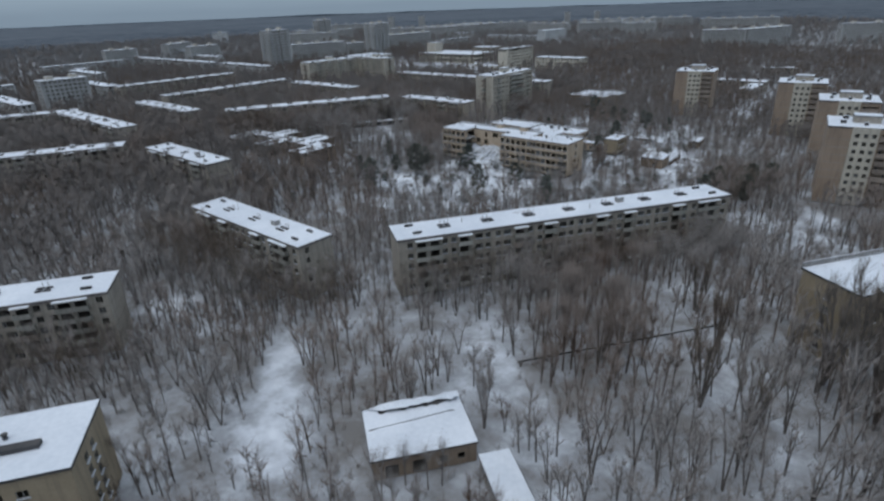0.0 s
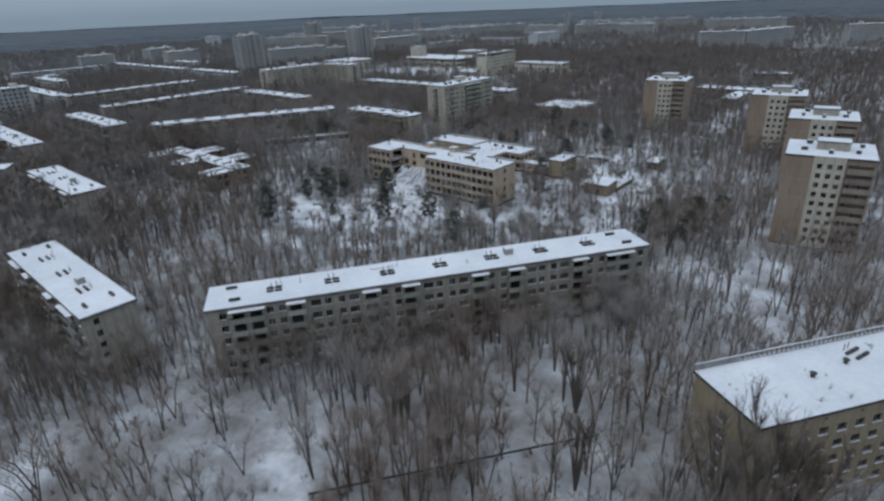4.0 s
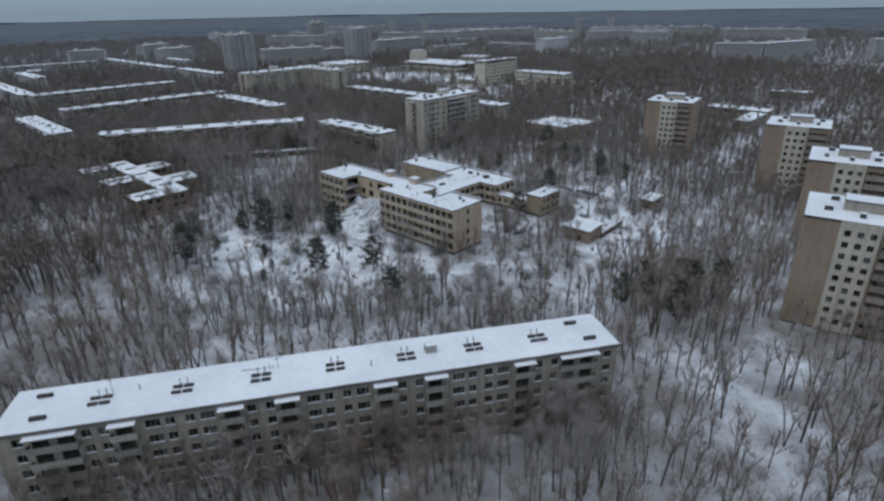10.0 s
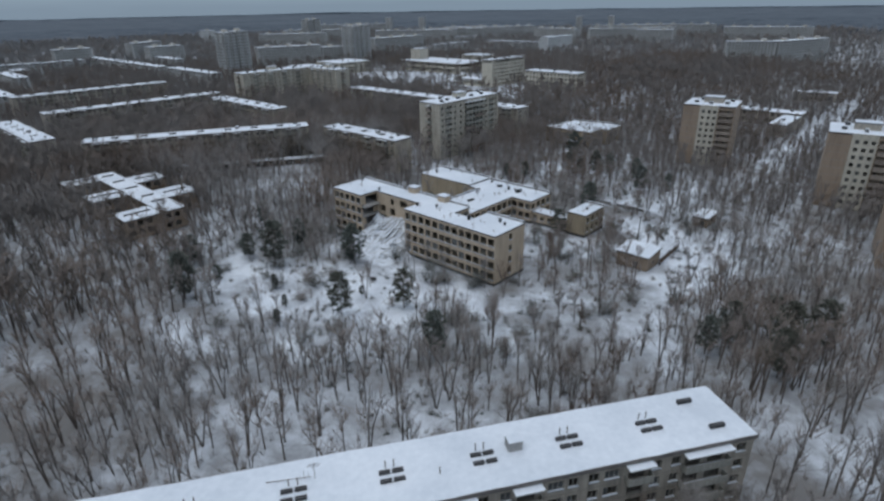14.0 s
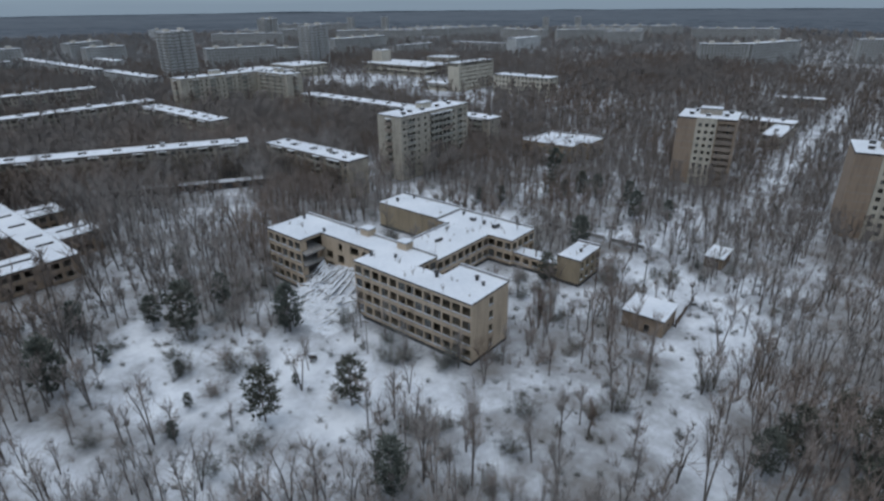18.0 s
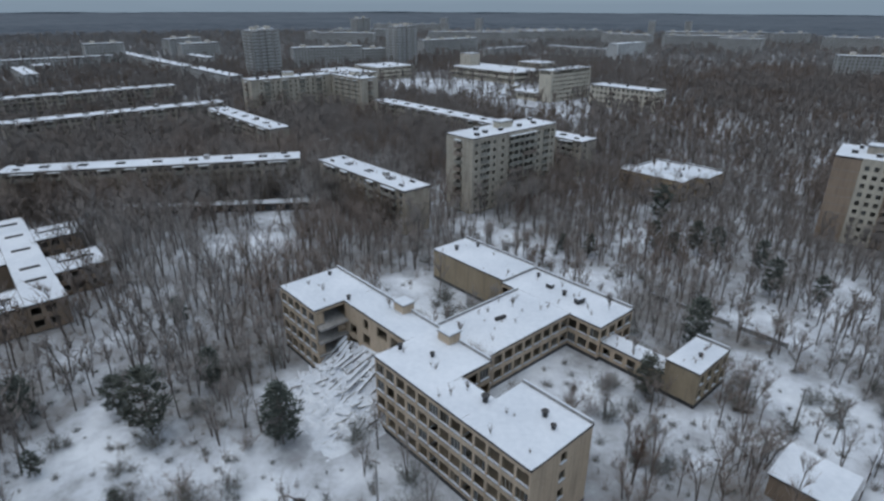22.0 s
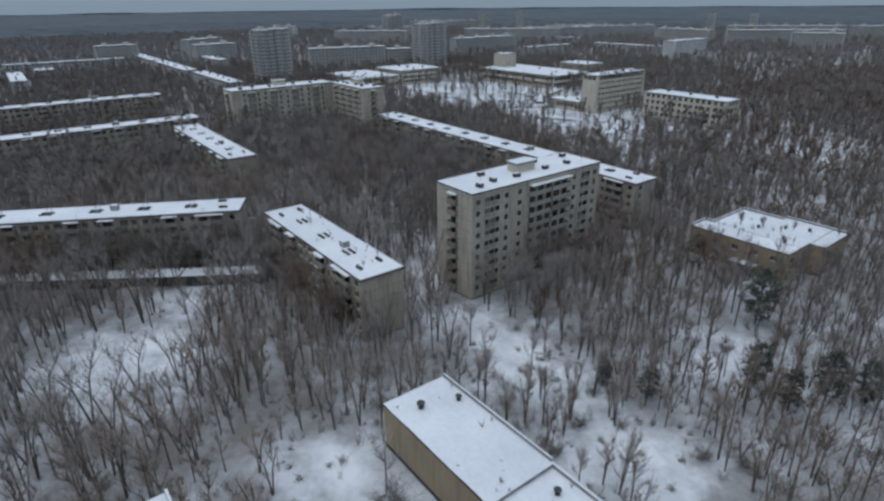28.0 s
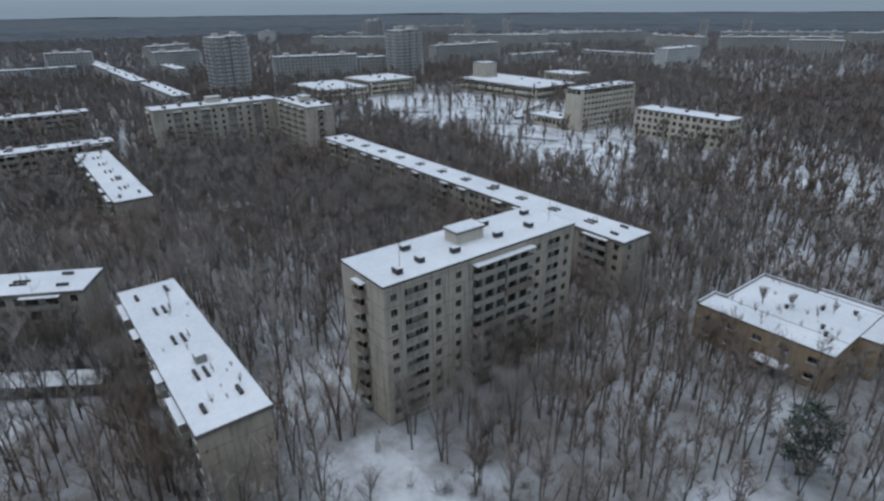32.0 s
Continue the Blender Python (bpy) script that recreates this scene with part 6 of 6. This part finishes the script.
def plant():
    # nearest trees, each a thing of its own
    P = thin_out(scatter(-420, 60, -60, 460, 3.8))
    rows = []
    for x, y, turn, u0, u1, d0, d1, step in YARD_ROWS:
        c, s = math.cos(radians(turn)), math.sin(radians(turn))
        for u in np.arange(u0, u1, step):
            u, d = u + rng.uniform(-0.8, 0.8), rng.uniform(d0, d1)
            rows.append((x + c * u + s * d, y + s * u - c * d))
    rows = np.array(rows)
    variants = [bare_tree(rng.uniform(9.5, 13.5), 6 if k % 3 else 5, 250 if k % 3 == 0 else 130, 0.24, 0.0135, 1 if k % 3 == 0 else 2) for k in range(9)]
    g = spread_trees(variants, rows, 0.7, 1.15)
    tagged(new("facade_trees", tri_mesh("facade_trees", g, [BARK, POPLAR])), "bare brown trees grown up against the facades", "woods", "", "stuff")
    d = track_distance(P)
    order = np.argsort(d)
    near, mid = P[order[:290]], P[order[290:]]
    kinds = []
    for k in range(9):
        w, f = bare_tree(rng.uniform(10, 14), 9 - 4 * (k % 3 > 0), 430 - 210 * (k % 3 > 0), 0.22, 0.016, 1 + k % 3, False, True)
        kinds.append((tri_mesh("trunk", [w], [BARK]), tri_mesh("crown", [f], [RUSSET if k == 4 else TWIG])))
    for i, (x, y) in enumerate(near):
        t = thing("bare_tree", x, y, rng.uniform(0, 360), "bare leafless tree with dark trunk, standing in snow", "tree", "bare trees", z=-0.1)
        s = rng.uniform(0.62, 1.08) * float(stature(np.array([[x, y]]))[0])
        t.scale = (s, s, s)
        tr, cr = kinds[rng.integers(0, len(kinds))]
        part("trunk", tr, t)
        part("crown", cr, t)
    # the woods about the yards
    back = (mid[:, 0] < -335) | ((mid[:, 0] < -170) & (mid[:, 1] < 190)) | (mid[:, 1] > 395)
    north = ~back & (mid[:, 1] > 300)
    for name, side, twigs, width in (("young_woods", ~back & ~north, 120, 0.050), ("northern_woods", north, 120, 0.055), ("yard_woods", back, 70, 0.105)):
        variants = [bare_tree(rng.uniform(9.5, 14), 5 if k % 3 else 4, twigs * 9 // 10 if k % 3 == 0 else twigs * 9 // 20, 0.24, width, 1 if k % 3 == 0 else 2) for k in range(12)]
        g = spread_trees(variants, mid[side], 0.6, 1.15)
        tagged(new(name, tri_mesh(name, g, [BARK, TWIG if name == "young_woods" else YARDTWIG])), "dense bare young trees between the buildings", "woods", "", "stuff")
    # farther woods, in two belts
    for name, reach, step, twigs, width in (("town_woods", (0, 560), 6.4, 40, 0.19), ("outer_woods", (560, 1300), 11.6, 20, 0.50)):
        Q = scatter(-1500, 600, -300, 1550, step)
        c = Q - np.array([-20, 80.0])
        ang = np.degrees(np.arctan2(c[:, 1], c[:, 0])) % 360
        d = np.linalg.norm(Q - np.array([-230, 280]), axis=1)
        keep = (ang > 56) & (ang < 195) & (d >= reach[0]) & (d < reach[1])
        keep &= ~((Q[:, 0] > -420) & (Q[:, 0] < 60) & (Q[:, 1] > -60) & (Q[:, 1] < 460))
        Q = thin_out(Q[keep])
        variants = [bare_tree(rng.uniform(10, 13), 3, twigs, 0.30, width, 1, True) for k in range(10)]
        g = spread_trees(variants, Q, *((0.7, 1.15) if name == "town_woods" else (0.8, 1.25)))
        tagged(new(name, tri_mesh(name, g, [YARDTWIG, YARDTWIG] if name == "town_woods" else [HAZETWIG, HAZETWIG])), "bare woods that have overgrown the town", "woods", "", "stuff")
    # undergrowth: thin shrubs and thickets
    S = thin_out(scatter(-420, 60, -60, 460, 2.9))
    variants = []
    for k in range(8):
        f = []
        for j in range(13):
            e = rng.normal(0, 0.75, 2)
            sliver(f, rng.normal(0, 0.3, 3) * (1, 1, 0), (e[0], e[1], rng.uniform(0.8, 3.6)), 0.045)
        variants.append((np.array(f),))
    g = spread_trees(variants, S, 0.6, 1.3, False)
    tagged(new("undergrowth", tri_mesh("undergrowth", g, [TWIG])), "bare shrubs and saplings sticking out of snow", "shrubs", "", "stuff")
    # round bushes
    kinds = []
    for k in range(4):
        f = []
        stems = [(rng.normal(0, 0.45, 2), rng.normal(0, 0.95, 2), rng.uniform(1.2, 2.9)) for j in range(26)]
        for j in range(1150):
            foot, lean, top = stems[j % 26]
            g = rng.uniform(0.1, 1.0)
            p = np.array([foot[0] + lean[0] * g ** 1.3, foot[1] + lean[1] * g ** 1.3, top * g])
            sliver(f, p, p + rng.normal(0, 0.36, 3) + (0, 0, 0.28), 0.0135)
        kinds.append(tri_mesh("bush", [np.array(f)], [TWIG if k == 3 else SHRUB]))
    B = scatter(-205, -70, 155, 310, 8.0)
    B = B[~in_buildings(B, 1.0)]
    B = B[rng.uniform(size=len(B)) < 0.42]
    B = np.concatenate([B, np.array(SHRUBS, float)])
    for i, (x, y) in enumerate(B):
        o = tagged(new("bush", kinds[i % 4]), "round leafless grey-brown bush in the snow", "bush", "bushes about the school")
        s = rng.uniform(0.45, 1.3) if i < len(B) - len(SHRUBS) else rng.uniform(1.1, 2.1)
        o.matrix_basis = pose(x, y, -0.15, 0, 0, rng.uniform(0, 360)) @ Matrix.Diagonal((s, s, s * 0.95, 1))
    # clipped hedges along the walks of the town square, grown out
    for x0, y0, x1, y1 in ((-487, 472, -466, 494), (-412, 495, -381, 530), (-452, 452, -400, 468), (-395, 470, -350, 492)):
        f, n = [], int(14 * math.hypot(x1 - x0, y1 - y0))
        for j in range(n):
            g = rng.uniform(0, 1)
            p = np.array([x0 + (x1 - x0) * g, y0 + (y1 - y0) * g, 0.0]) + rng.normal(0, 0.35, 3) * (1, 1, 0)
            sliver(f, p, p + np.array([rng.normal(0, 0.3), rng.normal(0, 0.3), rng.uniform(0.8, 1.6)]), 0.10)
        tagged(new("hedge", tri_mesh("hedge", [np.array(f)], [SHRUB])), "dark leafless hedge along a snowy walk", "hedge", "hedges of the square")
    # slim poplars standing about the town square
    kinds = []
    for k in range(4):
        w, f = bare_tree(13.0, 9, 150, 0.09, 0.05, 1)
        kinds.append((tri_mesh("trunk", [w], [BARK]), tri_mesh("crown", [f], [YARDTWIG])))
    Q = scatter(-545, -335, 440, 580, 16.0)
    Q = Q[~in_buildings(Q, 3.0)]
    for i, (x, y) in enumerate(Q[rng.uniform(size=len(Q)) < 0.75]):
        t = thing("poplar", x, y, 77 * i, "slim bare poplar on the snowy town square", "tree", "poplars of the square", z=-0.1)
        t.scale = (rng.uniform(0.8, 1.3),) * 3
        part("trunk", kinds[i % 4][0], t)
        part("crown", kinds[i % 4][1], t)
    # saplings rooted on flat roofs
    f = []
    for x0, x1, y0, y1, z, n in ((-182, -115, 210.5, 216.5, 14.6, 26), (-157, -143, 226, 255, 8.1, 16), (-186, -136, 257, 268, 8.3, 22), (-198, -176, 369, 392, 8.1, 30), (-119, -114, 257, 268, 7.6, 7), (-134, -120.5, 257.5, 261.8, 4.25, 26), (-268, -217, 270, 279, 15.1, 14)):
        for k in range(n):
            x, y = rng.uniform(x0, x1), rng.uniform(y0, y1)
            if -168.5 < x < -148.3 and y < 217:
                continue
            h = rng.uniform(0.6, 2.9)
            for j in range(16):
                e = rng.normal(0, 0.3, 2) * h * 0.6
                sliver(f, (x, y, z + rng.uniform(0, 0.3) * h), (x + e[0], y + e[1], z + h * rng.uniform(0.5, 1.0)), 0.035)
    c, sn = math.cos(radians(56.6)), math.sin(radians(56.6))
    for k in range(34):
        u, w, h = rng.uniform(2, 72), rng.uniform(1, 12), rng.uniform(0.4, 1.8)
        x, y = -3.0 + c * u - sn * w, 121.8 + sn * u + c * w
        for j in range(12):
            e = rng.normal(0, 0.3, 2) * h
            sliver(f, (x, y, 17.1 + rng.uniform(0, 0.2) * h), (x + e[0], y + e[1], 17.1 + h * rng.uniform(0.4, 1.0)), 0.03)
    tagged(new("roof_saplings", tri_mesh("roof_saplings", [np.array(f)], [TWIG])), "bare saplings growing out of the snowy roofs", "saplings", "", "stuff")
    # pines about the school
    kinds = []
    for k in range(4):
        w, f = pine(8.0, 52, 0.12)
        kinds.append((tri_mesh("trunk", [w], [BARK]), tri_mesh("crown", [f], [NEEDLE])))
    for i, (x, y, h) in enumerate(PINES):
        t = thing("pine", x, y, 70 * i, "dark green young pine standing in snow", "tree", "young pines", z=-0.1)
        t.scale = (h / 8.0,) * 3
        tr, cr = kinds[i % 4]
        part("trunk", tr, t)
        part("crown", cr, t)
    # old poplars by the hostel, and small trees rooted on the school's roofs
    kinds = []
    for k in range(3):
        w, f = poplar(16.0)
        kinds.append((tri_mesh("trunk", [w], [BARK]), tri_mesh("crown", [f], [POPLAR])))
    for i, (x, y, h) in enumerate(((-0.5, 117, 25), (3.0, 117.5, 23), (-5, 115, 22), (-1, 110, 20), (4, 106, 20), (8, 113, 20), (-21, 94, 16), (-24, 112, 15), (-12, 88, 16), (-33, 128, 15), (12, 96, 18))):
        t = thing("poplar", x, y, 50 * i, "tall bare poplar with dense brown twigs", "tree", "old poplars", z=-0.1)
        t.scale = (h / 16.0 * 1.1, h / 16.0 * 1.1, h / 16.0)
        part("trunk", kinds[i % 3][0], t)
        part("crown", kinds[i % 3][1], t)
    w, f = bare_tree(5.0, 16, 420, 0.30, 0.016, 2, False, True)
    tr, cr = tri_mesh("trunk", [w], [BARK]), tri_mesh("crown", [f], [TWIG])
    for i, (x, y, z, s) in enumerate(((-151.5, 232.5, 8.1, 0.55), (-137.5, 264, 8.0, 0.8), (-159.5, 221.5, 14.6, 0.45), (-152, 249, 8.1, 0.5), (-128, 259, 4.3, 0.6), (-131, 215, 14.6, 0.35), (-192, 378, 8.1, 0.85), (-187.5, 381, 8.1, 0.7), (-181, 385, 8.1, 0.55), (-169, 388, 8.1, 0.75), (-171.5, 389.5, 8.1, 0.6))):
        t = thing("roof_tree", x, y, 80 * i, "small leafless tree rooted on a snowy flat roof", "tree", "trees on the roofs", z=z)
        t.scale = (s, s, s)
        part("trunk", tr, t)
        part("crown", cr, t)
    w, f = bare_tree(13.0, 16, 520, 0.20, 0.022, 2, False, True)
    t = thing("bare_tree", -138.6, 227.4, 0, "full-crowned leafless tree in the school court corner", "tree", "bare trees", z=-0.1)
    part("trunk", tri_mesh("trunk", [w], [BARK]), t)
    part("crown", tri_mesh("crown", [f], [TWIG]), t)
    # weeds and seedlings poking through open snow
    W = scatter(-200, -68, 150, 310, 2.6)
    W = W[~in_buildings(W, 0.5)]
    variants = []
    for k in range(8):
        f = []
        for j in range(34):
            e = rng.normal(0, 0.32, 2)
            sliver(f, rng.normal(0, 0.3, 3) * (1, 1, 0), (2 * e[0], 2 * e[1], rng.uniform(0.3, 1.3)), 0.03)
        variants.append((np.array(f),))
    g = spread_trees(variants, W[rng.uniform(size=len(W)) < 0.3], 0.4, 1.5, False)
    tagged(new("weeds", tri_mesh("weeds", g, [SHRUB])), "dry weeds and seedlings poking through the snow", "weeds", "", "stuff")
    # overgrown north-east quarter
    Q = thin_out(scatter(-330, 200, 470, 820, 8.2))
    variants = [bare_tree(rng.uniform(10, 13), 3, 40, 0.30, 0.22, 1, True) for k in range(8)]
    g = spread_trees(variants, Q, 0.6, 1.05)
    tagged(new("north_woods", tri_mesh("north_woods", g, [YARDTWIG, YARDTWIG])), "bare woods that have overgrown the outer quarter", "woods", "", "stuff")
    print("trees", len(near), len(mid), len(S), sum(len(o.data.polygons) for o in scene.objects if o.type == "MESH"), len(scene.objects))


PINES = [(-57, 221, 11), (-47, 226, 12), (-52, 231, 10), (-103, 175, 11), (-158, 320, 9), (-171, 151, 13), (-172, 179, 13.5), (-133, 173, 11.5), (-124, 186, 10.5), (-155, 195, 12), (-46, 216, 11), (-42, 232, 12),
         (-191, 163, 9), (-178, 192, 9), (-162, 198, 7), (-141, 160, 4), (-174, 162, 5), (-123, 276, 12), (-121, 253, 9), (-147, 166, 3.5), (-158, 170, 4), (-137, 183, 3),
         (-182, 176, 8), (-130, 328, 9), (-122, 315, 10), (-112, 318, 8), (-60, 215, 9), (-205, 195, 8), (-169, 343, 13), (-148, 326, 10), (-168, 301, 7), (-175, 297, 6), (-151, 318, 8), (-143, 330, 9)]
plant()
